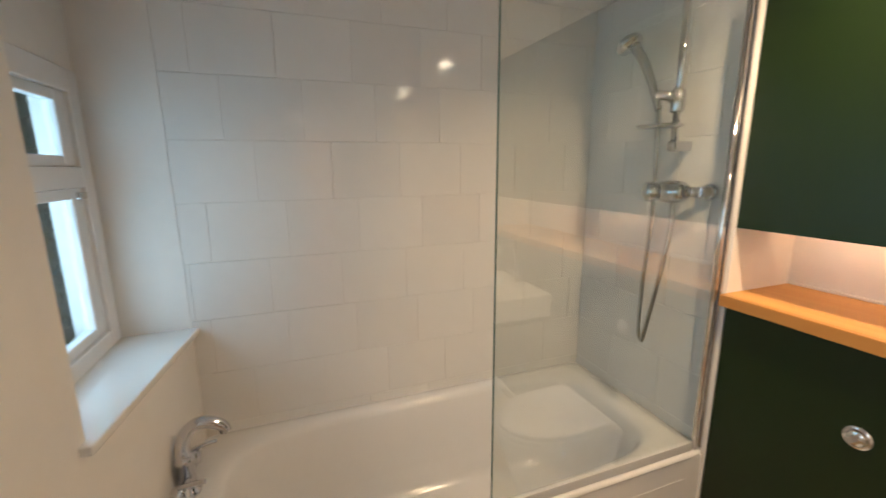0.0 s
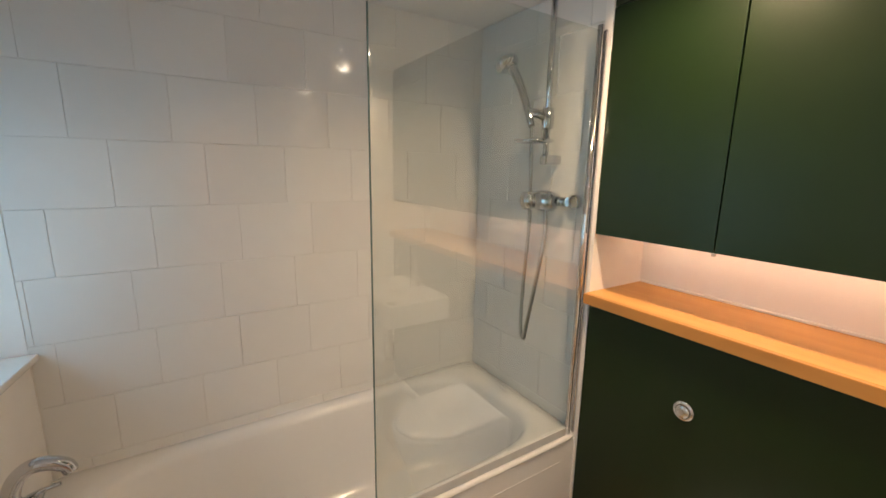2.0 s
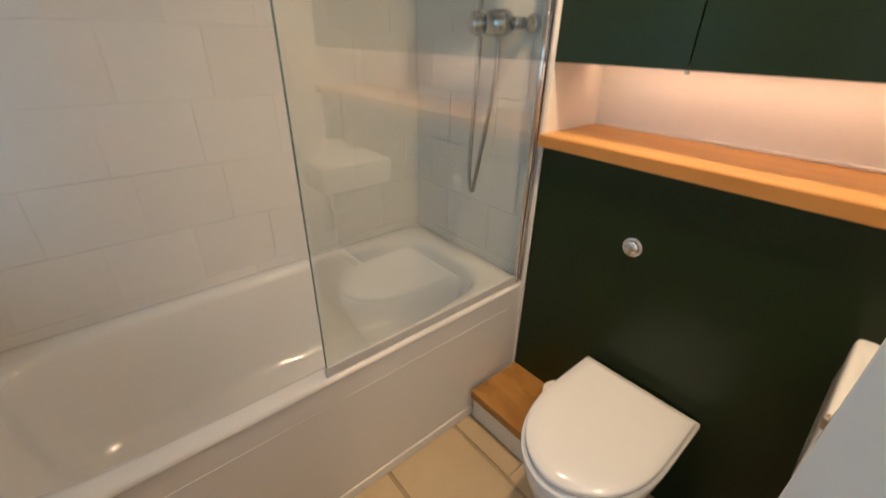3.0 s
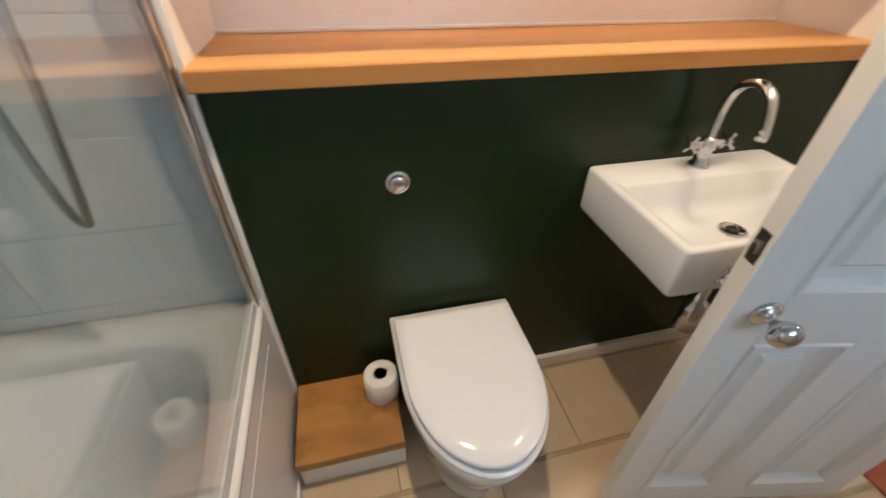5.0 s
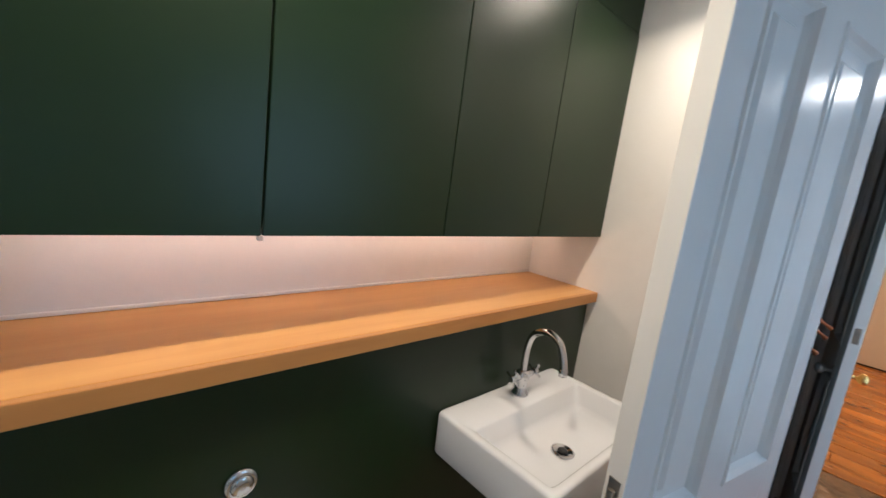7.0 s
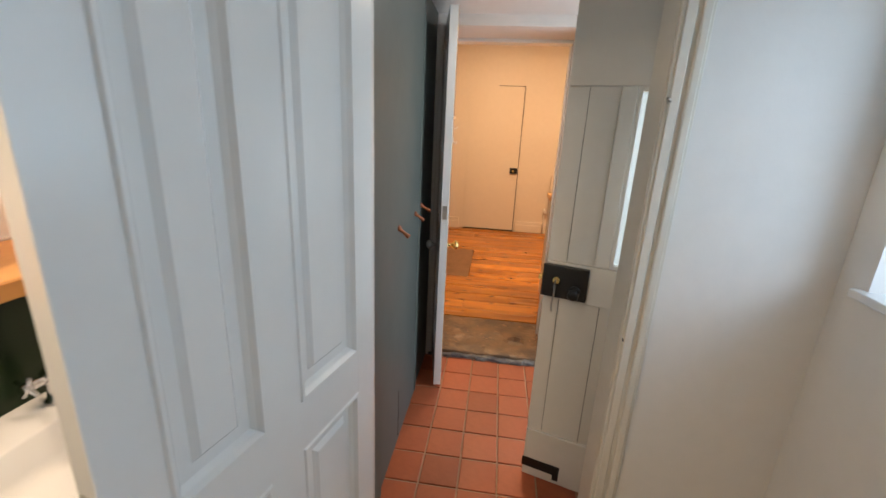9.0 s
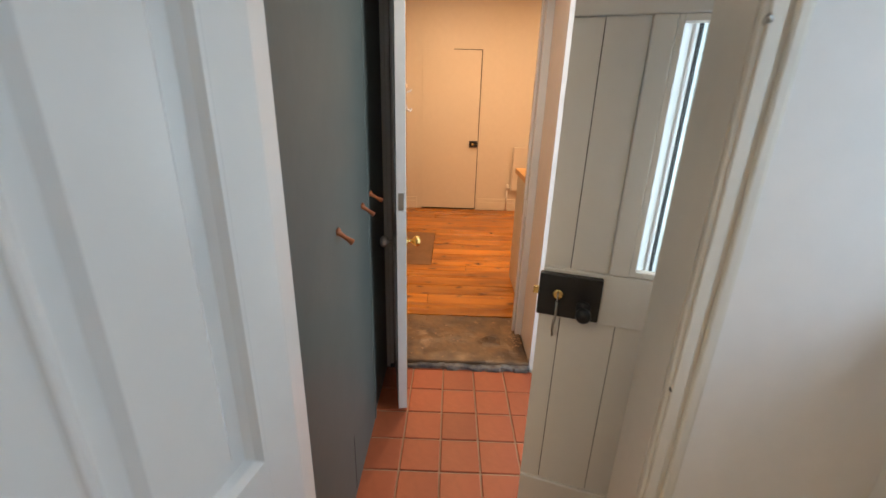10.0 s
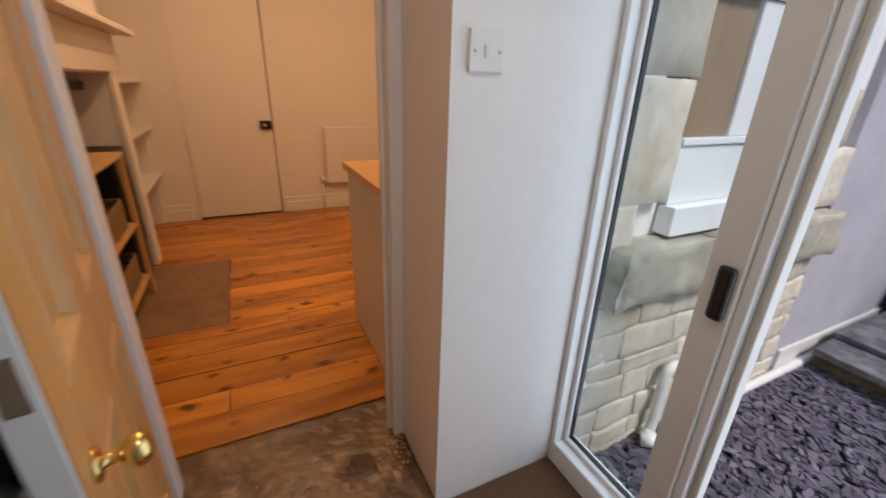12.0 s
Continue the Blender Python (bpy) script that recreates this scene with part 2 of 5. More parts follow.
M_HEARTH = material("stone hearth slab", (0.25, 0.135, 0.065), 0.55, vary=0.25, scale=4, bump=0.4, bump_scale=20, second=(0.16, 0.085, 0.045), second_scale=5)
M_IRON = material("black cast iron", (0.010, 0.009, 0.008), 0.45, vary=0.3, bump=0.2)
M_SWITCH = material("white switch plastic", (0.74, 0.73, 0.70), 0.25, vary=0.02)
M_UPVC = material("white painted frame", (0.80, 0.81, 0.82), 0.25, vary=0.02)
M_STONE = material("pale limestone block", (0.63, 0.575, 0.48), 0.9, vary=0.22, scale=4, bump=1.0, bump_scale=22, second=(0.46, 0.41, 0.33), second_scale=7, random_value=0.16)
patches(M_STONE, (0.30, 0.26, 0.20), 7.0, 0.60, 0.72)
patches(M_STONE, (0.52, 0.42, 0.27), 3.0, 0.55, 0.70)
M_MORTAR = material("lime mortar", (0.42, 0.37, 0.29), 0.95, vary=0.2, scale=8, bump=0.6)
M_COPING = material("weathered coping stone", (0.50, 0.46, 0.38), 0.9, vary=0.35, scale=4, bump=1.0, bump_scale=18, second=(0.30, 0.29, 0.23), second_scale=6, random_value=0.15)
patches(M_COPING, (0.16, 0.15, 0.12), 5.0, 0.56, 0.68)
patches(M_COPING, (0.40, 0.40, 0.28), 4.0, 0.58, 0.72)
M_RENDER = material("pale grey render", (0.46, 0.45, 0.49), 0.9, vary=0.08, scale=3, bump=0.4, bump_scale=30, second=(0.36, 0.36, 0.38), second_scale=2)
M_SLATE = material("purple slate chippings", (0.12, 0.11, 0.145), 0.6, vary=0.3, scale=8, bump=0.4, island=0.45)
M_SOIL = material("dark grit", (0.05, 0.045, 0.05), 0.95, vary=0.3, scale=10, bump=0.8)
M_BLIND = material("brown linen blind", (0.42, 0.25, 0.15), 0.9, vary=0.10, scale=20, bump=0.4, bump_scale=150)
M_PIPE = material("white plastic pipe", (0.74, 0.73, 0.70), 0.35, vary=0.05)
M_PAPER = material("white tissue paper", (0.80, 0.77, 0.72), 0.95, vary=0.04, bump=0.4, bump_scale=90)
M_CARD = material("brown card", (0.30, 0.20, 0.12), 0.9)
M_GLASS = glass_of("window glass", (0.92, 0.96, 0.96))
M_SCREEN = glass_of("shower glass", (0.95, 0.975, 0.965), 0.12)
M_LAMP = glowing("lit lamp lens", (1.0, 0.86, 0.66), 45)
M_LED = glowing("lit led strip", (1.0, 0.62, 0.38), 6)
M_GRASS = material("shaded hedge", (0.03, 0.06, 0.025), 0.9, vary=0.4, scale=3, bump=1.0, bump_scale=8)


# ---- building helpers ----
def box(bm, x0, x1, y0, y1, z0, z1, bevel=0.0, seg=2):
    r = bmesh.ops.create_cube(bm, size=1)
    vs = r["verts"]
    bmesh.ops.scale(bm, vec=(abs(x1 - x0), abs(y1 - y0), abs(z1 - z0)), verts=vs)
    bmesh.ops.translate(bm, vec=((x0 + x1) / 2, (y0 + y1) / 2, (z0 + z1) / 2), verts=vs)
    if bevel:
        es = {e for v in vs for e in v.link_edges}
        bmesh.ops.bevel(bm, geom=list(es), offset=bevel, segments=seg, affect="EDGES", profile=0.5)
    return vs


def lathe(bm, profile, m=None, seg=24):
    """Turn a profile of (radius, height) round the local z axis of m."""
    m = m or Matrix()
    rings = []
    for r, z in profile:
        rings.append([bm.verts.new(m @ Vector((r * math.cos(2 * math.pi * k / seg), r * math.sin(2 * math.pi * k / seg), z)))
                      for k in range(seg)])
    for a, b in zip(rings, rings[1:]):
        for k in range(seg):
            f = bm.faces.new((a[k], a[(k + 1) % seg], b[(k + 1) % seg], b[k]))
            f.smooth = True
    for ring, flip in ((rings[0], True), (rings[-1], False)):
        bm.faces.new(ring[::-1] if flip else ring)


def smooth_path(pts, per=6):
    """Catmull-Rom points through the given ones."""
    p = [Vector(q) for q in pts]
    p = [p[0] * 2 - p[1]] + p + [p[-1] * 2 - p[-2]]
    out = []
    for i in range(1, len(p) - 2):
        for k in range(per):
            t = k / per
            out.append(0.5 * ((2 * p[i]) + (p[i + 1] - p[i - 1]) * t + (2 * p[i - 1] - 5 * p[i] + 4 * p[i + 1] - p[i + 2]) * t * t
                              + (3 * p[i] - p[i - 1] - 3 * p[i + 1] + p[i + 2]) * t ** 3))
    return out + [p[-2]]


def tube(bm, pts, radius, seg=12, per=6, curved=True):
    pts = smooth_path(pts, per) if curved else [Vector(q) for q in pts]
    up = Vector((0.123, 0.31, 0.94)).normalized()
    rings = []
    for i, p in enumerate(pts):
        d = (pts[min(i + 1, len(pts) - 1)] - pts[max(i - 1, 0)]).normalized()
        a = d.cross(up)
        if a.length < 0.05:
            a = d.cross(Vector((1, 0, 0)))
        a.normalize()
        b = d.cross(a)
        up = b if b.dot(up) > 0 else -b
        b = up
        a = b.cross(d)
        r = radius(i / (len(pts) - 1)) if callable(radius) else radius
        rings.append([bm.verts.new(p + r * (math.cos(2 * math.pi * k / seg) * a + math.sin(2 * math.pi * k / seg) * b)) for k in range(seg)])
    for q, w in zip(rings, rings[1:]):
        for k in range(seg):
            bm.faces.new((q[k], q[(k + 1) % seg], w[(k + 1) % seg], w[k])).smooth = True
    bm.faces.new(rings[0])
    bm.faces.new(rings[-1])
    bmesh.ops.recalc_face_normals(bm, faces=bm.faces)


def loft(bm, rings, close_first=False, close_last=False, smooth=True):
    vs = [[bm.verts.new(p) for p in ring] for ring in rings]
    n = len(vs[0])
    for a, b in zip(vs, vs[1:]):
        for k in range(n):
            bm.faces.new((a[k], a[(k + 1) % n], b[(k + 1) % n], b[k])).smooth = smooth
    if close_first:
        bm.faces.new(vs[0])
    if close_last:
        bm.faces.new(vs[-1])
    bmesh.ops.recalc_face_normals(bm, faces=bm.faces)


def rounded(cx, cy, hx, hy, z, power, n=48):
    """A ring shaped as a superellipse."""
    ring = []
    for k in range(n):
        a = 2 * math.pi * k / n
        c, s_ = math.cos(a), math.sin(a)
        ring.append((cx + hx * math.copysign(abs(c) ** (2 / power), c), cy + hy * math.copysign(abs(s_) ** (2 / power), s_), z))
    return ring


def mesh_of(name, bm, mat):
    me = bpy.data.meshes.new(name)
    bm.to_mesh(me)
    bm.free()
    me.materials.append(mat)
    return me


def part(name, bm, mat, parent, label=""):
    """A mesh under a thing or under a part, in the thing's own coordinates."""
    ob = new(name, mesh_of(name, bm, mat))
    ob.parent = parent
    if "base" in parent:
        ob.matrix_parent_inverse = Matrix.Translation(Vector(parent["base"])).inverted()
    if label:
        ob["label"] = label
    return ob


def thing(name, base, label, category, group="", kind=""):
    """An empty at a thing's base; its parts are built in world coordinates."""
    ob = new(name)
    ob.empty_display_size = 0.05
    ob.location = base
    ob["base"] = base
    return tagged(ob, label, category, group, kind)


def placed(name, m, label, category, group="", kind=""):
    """An empty with a pose; its parts are built in its local coordinates."""
    ob = new(name)
    ob.empty_display_size = 0.05
    ob.matrix_world = m
    return tagged(ob, label, category, group, kind)


def solid(name, mat, boxes, label, category="", kind="structure", bevel=0.0):
    bm = bmesh.new()
    for b in boxes:
        box(bm, *b, bevel=bevel)
    ob = new(name, mesh_of(name, bm, mat))
    return tagged(ob, label, category or name.split("_")[0], "", kind)


def boxes_part(name, mat, parent, boxes, label="", bevel=0.0):
    bm = bmesh.new()
    for b in boxes:
        box(bm, *b, bevel=bevel)
    return part(name, bm, mat, parent, label)


def south(x):
    """The bathroom's south wall runs slightly askew."""
    return -1.637 - 0.1105 * (x + 0.71)


# ---- structure ----
CEIL, E = 2.17, 1.61
wall_west = solid("wall_west", M_GROUT, [(-0.95, -0.7125, -1.96, 0.35, -0.1, CEIL)], "white tiled bathroom wall behind the bath", "wall")
wall_north = solid("wall_north", M_GROUT, [(-0.7125, -0.03, 0.0205, 0.35, -0.1, CEIL)], "white tiled end wall carrying the shower", "wall")
wall_niche = solid("wall_niche", M_WALL, [(-0.03, 1.79, 0.297, 0.45, -0.1, 2.4), (-0.03, 0.0, -0.002, 0.297, -0.1, CEIL)],
                   "plain white painted wall behind the shelf niche", "wall")
# east wall with the door opening
wall_east = solid("wall_east", M_WALL, [(E, 1.79, -0.60, 0.297, -0.1, 2.4), (1.668, 1.79, -2.25, -1.395, -0.1, 2.4),
                                        (E, 1.79, -1.395, -0.60, 1.995, 2.4)], "white painted wall with the bathroom doorway", "wall")


def skew_wall(bm, x0, x1, z0, z1, depth=0.30):
    a = [(x0, south(x0)), (x1, south(x1)), (x1, south(x1) - depth), (x0, south(x0) - depth)]
    lo = [bm.verts.new((x, y, z0)) for x, y in a]
    hi = [bm.verts.new((x, y, z1)) for x, y in a]
    bm.faces.new(lo)
    bm.faces.new(hi)
    for k in range(4):
        bm.faces.new((lo[k], lo[(k + 1) % 4], hi[(k + 1) % 4], hi[k]))
    bmesh.ops.recalc_face_normals(bm, faces=bm.faces)


bm = bmesh.new()
WA, WB = (-0.708, -0.100, 0.960, 2.08), (0.72, 1.56, 1.100, 1.92)
for x0, x1, z0, z1 in ((-0.718, WA[1], -0.1, WA[2]), (-0.718, WA[1], WA[3], CEIL), (WA[1], WB[0], -0.1, CEIL), (WB[0], WB[1], -0.1, WB[2]),
                       (WB[0], WB[1], WB[3], CEIL), (WB[1], 1.667, -0.1, CEIL)):
    skew_wall(bm, x0, x1, z0, z1)
box(bm, WA[0] + 0.002, WA[1] - 0.002, -1.900, -1.842, 1.802, WA[3])
wall_south = tagged(new("wall_south", mesh_of("wall_south", bm, M_WALL)), "white painted wall with two small windows", "wall", "", "structure")
ceiling = solid("ceiling", M_CEIL, [(-0.95, 1.667, -2.20, 0.45, CEIL, CEIL + 0.1)], "plain white bathroom ceiling", "ceiling")
ceiling_hall = solid("ceiling_hall", M_CEIL, [(1.79, 2.935, -2.0, -0.45, 2.06, 2.16)], "plain white hallway ceiling", "ceiling")
floor = solid("floor", M_FLOORGROUT, [(-0.95, 1.70, -2.2, 0.45, -0.12, -0.006)], "bathroom floor bed under beige tiles", "floor")
floor_hall = solid("floor_hall", M_QGROUT, [(1.70, 2.90, -1.95, -0.45, -0.12, -0.006)], "mortar bed under red quarry tiles", "floor")
wall_grey = solid("wall_grey", M_GREY, [(1.79, 2.50, -0.594, -0.45, -0.1, 2.06), (2.515, 2.935, -0.586, -0.45, -0.1, 2.06)],
                  "blue-grey painted boarded wall with coat pegs", "wall")
wall_kitchen = solid("wall_kitchen", M_WALL, [(2.935, 3.30, -2.10, -1.40, -0.1, 2.9), (2.935, 3.30, -1.40, -0.55, 2.005, 2.9),
                                             (2.935, 3.30, -0.55, 0.3, -0.1, 2.9), (2.98, 3.30, -5.2, -2.10, -0.3, 2.9)],
                     "thick white wall with the kitchen doorway", "wall")
wall_kitchen_back = solid("wall_kitchen_back", M_KWALL, [(6.60, 6.75, -3.0, 0.3, -0.1, 2.9)], "far kitchen wall in warm white paint", "wall")
wall_kitchen_north = solid("wall_kitchen_north", M_KWALL, [(3.30, 6.60, 0.12, 0.3, -0.1, 2.9), (3.30, 4.05, -0.25, 0.12, -0.1, 2.72), (5.48, 5.66, -0.25, 0.12, -0.1, 2.72),
                                                         (4.05, 5.48, -0.25, 0.12, 1.36, 2.72)], "kitchen chimney breast with an open hearth", "wall")
wall_kitchen_south = solid("wall_kitchen_south", M_KWALL, [(3.30, 6.60, -3.15, -3.0, -0.1, 2.9)], "plain kitchen wall", "wall")
ceiling_kitchen = solid("ceiling_kitchen", M_CEIL, [(3.30, 6.75, -3.15, 0.3, 2.72, 2.85)], "plain white kitchen ceiling", "ceiling")
floor_kitchen = solid("floor_kitchen", M_DARK, [(3.30, 6.60, -3.0, 0.12, -0.1, 0.016)], "dark bed under the kitchen boards", "floor")
wall_hall_south = solid("wall_hall_south", M_WALL, [(1.79, 2.935, -2.10, -1.90, 2.0, 2.16)], "lintel above the garden door", "wall")

wall_reveal = solid("wall_reveal", M_WALL, [(-0.7124, -0.7095, -1.93, -1.6355, 0.90, CEIL - 0.002)], "smooth white plaster beside the bathroom window", "wall")

# doorway linings and architraves
trim = thing("trim_bathroom_door", (1.70, -1.0, 0), "cream painted bathroom door lining and architrave", "door frame", kind="structure")
boxes_part("jamb", M_GLOSS, trim, [(1.612, 1.692, -0.607, -0.598, 0, 1.975)], bevel=0.002)
boxes_part("jamb_lining", M_GREY, trim, [(1.6925, 1.788, -0.604, -0.598, 0, 1.975)], "grey painted lining")
boxes_part("jamb", M_FRAME, trim, [(1.667, 1.788, -1.3965, -1.372, 0, 1.975)])
boxes_part("head", M_FRAME, trim, [(1.612, 1.788, -1.3965, -0.598, 1.976, 2.0)])


def moulding(name, parent, x, y0, y1, z0, z1, mat, out=-1):
    """An upright architrave strip with a stepped, rounded section on a wall facing along x."""
    w = y1 - y0
    bm = bmesh.new()
    box(bm, x, x + out * 0.012, y0, y1, z0, z1, 0.003)
    box(bm, x + out * 0.011, x + out * 0.022, y0 + w * 0.12, y0 + w * 0.42, z0, z1, 0.005)
    box(bm, x + out * 0.011, x + out * 0.017, y0 + w * 0.55, y0 + w * 0.9, z0, z1, 0.004)
    return part(name, bm, mat, parent)


moulding("architrave", trim, 1.667, -1.450, -1.373, 0, 2.03, M_FRAME)
bm = bmesh.new()
tube(bm, [(1.655, -1.384, 1.546), (1.643, -1.380, 1.546), (1.639, -1.372, 1.551)], 0.004, 8)
lathe(bm, [(0.008, 0), (0.008, 0.003), (0.004, 0.004)], pose(1.656, -1.384, 1.546, 0, -90, 0), 12)
part("cabin_hook", bm, M_STEEL, trim, "small metal hook eye on the architrave")
bm = bmesh.new()
tube(bm, [(1.664, -1.378, 0.890), (1.650, -1.380, 0.874)], 0.0022, 6, curved=False)
part("bent_nail", bm, M_BLACK, trim, "bent dark nail in the frame")
ktrim = thing("trim_kitchen_door", (3.28, -1.0, 0.03), "white painted kitchen door frame", "door frame", kind="structure")
boxes_part("jamb", M_GLOSS, ktrim, [(3.24, 3.33, -1.402, -1.36, 0.035, 2.0)], bevel=0.004)
boxes_part("jamb", M_GLOSS, ktrim, [(3.262, 3.335, -0.625, -0.598, 0.035, 2.0)], bevel=0.004)
boxes_part("head", M_GLOSS, ktrim, [(3.24, 3.33, -1.358, -0.628, 1.985, 2.004)], bevel=0.003)
boxes_part("strike_plate", M_GLOSS, ktrim, [(3.246, 3.262, -1.359, -1.352, 0.82, 0.92)], "painted keep on the jamb", 0.002)
boxes_part("stop", M_GLOSS, ktrim, [(3.285, 3.31, -1.3595, -1.346, 0.035, 1.98)], bevel=0.002)

# skirting under the green boards
baseboard = solid("baseboard", M_FRAME, [(0.70, E - 0.002, -0.020, 0.0, -0.004, 0.055)], "low cream skirting below the green boarding", "baseboard", bevel=0.003)
baseboard_kitchen = solid("baseboard_kitchen", M_KWALL, [(6.585, 6.599, -0.44, -0.2, 0.04, 0.20), (6.585, 6.599, -2.9, -1.29, 0.04, 0.20),
                                                       (6.575, 6.586, -0.44, -0.2, 0.04, 0.15), (6.575, 6.586, -2.9, -1.29, 0.04, 0.15)],
                          "tall white kitchen skirting board", "baseboard", bevel=0.004)


# ---- bathroom: windows ----
def small_window(n, x0, x1, z0, z1, transom, label):
    w = thing("window_%d" % n, ((x0 + x1) / 2, south((x0 + x1) / 2) - 0.2, z0), label, "window", kind="structure")
    y = south((x0 + x1) / 2) - (0.165 if n == 1 else 0.215)

    def bar(name, a0, a1, b0, b1, dy=0.0, th=0.05):
        return boxes_part(name, M_UPVC, w, [(a0, a1, y - th - dy, y - dy, b0, b1)], bevel=0.004)
    f, b_ = (0.065, 0.060) if n == 1 else (0.045, 0.025)
    bar("frame", x0 + 0.002, x0 + f, z0, z1)
    bar("frame", x1 - f, x1 - 0.002, z0, z1)
    bar("frame", x0 + f, x1 - f, z0, z0 + f)
    bar("frame", x0 + f, x1 - f, z1 - f, z1)
    bar("transom", x0 + f, x1 - f, transom - 0.03, transom + 0.03)
    for b0, b1 in ((z0 + f, transom - 0.03), (transom + 0.03, z1 - f)):
        for q in ((x0 + f, x0 + f + b_, b0, b1), (x1 - f - b_, x1 - f, b0, b1), (x0 + f + b_, x1 - f - b_, b0, b0 + b_ * 0.5),
                  (x0 + f + b_, x1 - f - b_, b1 - b_ * 0.5, b1)):
            bar("sash", *q, dy=0.012, th=0.028)
        p = boxes_part("pane", M_GLASS, w, [(x0 + f + 0.02, x1 - f - 0.02, y - 0.030, y - 0.026, b0 + 0.02, b1 - 0.02)])
        p.visible_shadow = False
    bm = bmesh.new()
    lo = (x0 - 0.04, x1 + 0.03) if n == 2 else (x0 + 0.002, x1 + 0.03)
    vs = box(bm, lo[0], lo[1], -0.200 if n == 1 else -0.235, 0.025, -0.022, 0.0, 0.004)
    for v in bm.verts:
        if (n == 1 and v.co.x < x0 or v.co.x > x1 - 0.003) and v.co.y < 0.003:
            v.co.x = min(max(v.co.x, x0 + 0.002), x1 - 0.003)
        v.co = (v.co.x, v.co.y + south(v.co.x), v.co.z + z0 + 0.018)
    part("sill", bm, M_UPVC if n == 2 else M_TILE, w, "projecting white sill board")
    if n == 1:
        boxes_part("stay", M_CHROME, w, [(x0 + 0.10, x0 + 0.14, y + 0.001, y + 0.014, transom - 0.06, transom - 0.04)], "chrome casement stay", 0.003)


small_window(1, WA[0], WA[1], WA[2], 1.80, 1.50, "small white casement window with a deep tiled sill")
small_window(2, WB[0], WB[1], WB[2], WB[3], 1.62, "white window beside the bathroom door")


# ---- bathroom: bath ----
bath = thing("bathtub", (-0.36, -0.79, 0), "white acrylic bathtub set along a tiled wall", "bathtub")
bm = bmesh.new()
cx, cy = -0.362, -0.815
rings = [rounded(cx, cy, 0.353, 0.826, 0.531, 30, 64), rounded(cx, cy, 0.358, 0.828, 0.535, 30, 64), rounded(cx, cy, 0.358, 0.828, 0.543, 30, 64), rounded(cx, cy, 0.350, 0.822, 0.551, 24, 64), rounded(cx, cy, 0.31, 0.760, 0.552, 6, 64),
         rounded(cx, cy, 0.292, 0.735, 0.546, 5, 64), rounded(cx, cy, 0.283, 0.722, 0.525, 4.6, 64), rounded(cx, cy, 0.268, 0.70, 0.42, 4.2, 64),
         rounded(cx, cy - 0.01, 0.252, 0.665, 0.28, 4, 64), rounded(cx, cy - 0.01, 0.232, 0.62, 0.195, 3.6, 64), rounded(cx, cy - 0.01, 0.20, 0.57, 0.165, 3.2, 64),
         rounded(cx, cy - 0.01, 0.12, 0.40, 0.155, 2.6, 64)]
loft(bm, rings, close_last=True)
tub = part("tub", bm, M_ACRYLIC, bath)
bm = bmesh.new()
box(bm, -0.024, -0.009, -1.66, 0.0, 0.0, 0.532, 0.003)
box(bm, -0.020, -0.003, -1.66, 0.0, 0.0, 0.045, 0.003)
side = part("side_panel", bm, M_ACRYLIC, bath, "white bath panel with a raised border line")
for a, b in ((-1.50, -0.84), (-0.78, -0.08)):
    boxes_part("raised_line", M_ACRYLIC, side, [(-0.0095, -0.0076, a, b, 0.452, 0.457)], bevel=0.001)
bm = bmesh.new()
lathe(bm, [(0.036, 0.0), (0.036, 0.003), (0.025, 0.005)], pose(cx, -0.30, 0.1565), 32)
part("waste", bm, M_CHROME, bath, "round chrome waste")

# bath mixer tap at the window end
BX, BY = -0.425, -1.634
bath_tap = thing("bath_tap", (BX, BY, 0.552), "chrome bath mixer tap with a curved spout", "tap")
bm = bmesh.new()
lathe(bm, [(0.034, 0.0), (0.034, 0.008), (0.026, 0.014), (0.025, 0.11), (0.028, 0.100), (0.028, 0.118), (0.02, 0.128)], pose(BX, BY, 0.5525))
part("body", bm, M_CHROME, bath_tap)
bm = bmesh.new()
tube(bm, [(BX, BY, 0.67), (BX - 0.002, BY - 0.004, 0.705), (BX - 0.004, BY + 0.012, 0.748), (BX - 0.006, BY + 0.040, 0.771), (BX - 0.008, BY + 0.074, 0.769), (BX - 0.010, BY + 0.106, 0.750), (BX - 0.010, BY + 0.116, 0.728)],
     lambda t: 0.021 - 0.004 * t, 16)
part("spout", bm, M_CHROME, bath_tap)
for dx in (-0.085, 0.085):
    bm = bmesh.new()
    tube(bm, [(BX, BY, 0.61), (BX + dx * 0.6, BY, 0.612), (BX + dx, BY, 0.615)], 0.015, 12)
    lathe(bm, [(0.022, 0.0), (0.024, 0.012), (0.022, 0.04), (0.012, 0.046)], pose(BX + dx * 0.98, BY, 0.592))
    tube(bm, [(BX + dx, BY, 0.638), (BX + dx * 1.05, BY + 0.035, 0.645), (BX + dx * 1.1, BY + 0.07, 0.648)], 0.007, 8)
    part("handle", bm, M_CHROME, bath_tap, "chrome lever handle")

# shower screen
screen = thing("shower_screen", (-0.02, -0.40, 0.552), "clear glass shower screen with a chrome post on the bath rim", "shower screen")
bm = bmesh.new()
vs = []
outline = [(-0.035, 0.585), (-0.812, 0.585), (-0.812, 1.90)] + [(-0.752 - 0.06 * math.cos(a), 1.92 + 0.06 * math.sin(a)) for a in np.linspace(0.1, math.pi / 2, 8)] + [(-0.035, 1.98)]
f = bm.faces.new([bm.verts.new((-0.024, y, z)) for y, z in outline])
ext = bmesh.ops.extrude_face_region(bm, geom=[f])
bmesh.ops.translate(bm, vec=(0.006, 0, 0), verts=[g for g in ext["geom"] if isinstance(g, bmesh.types.BMVert)])
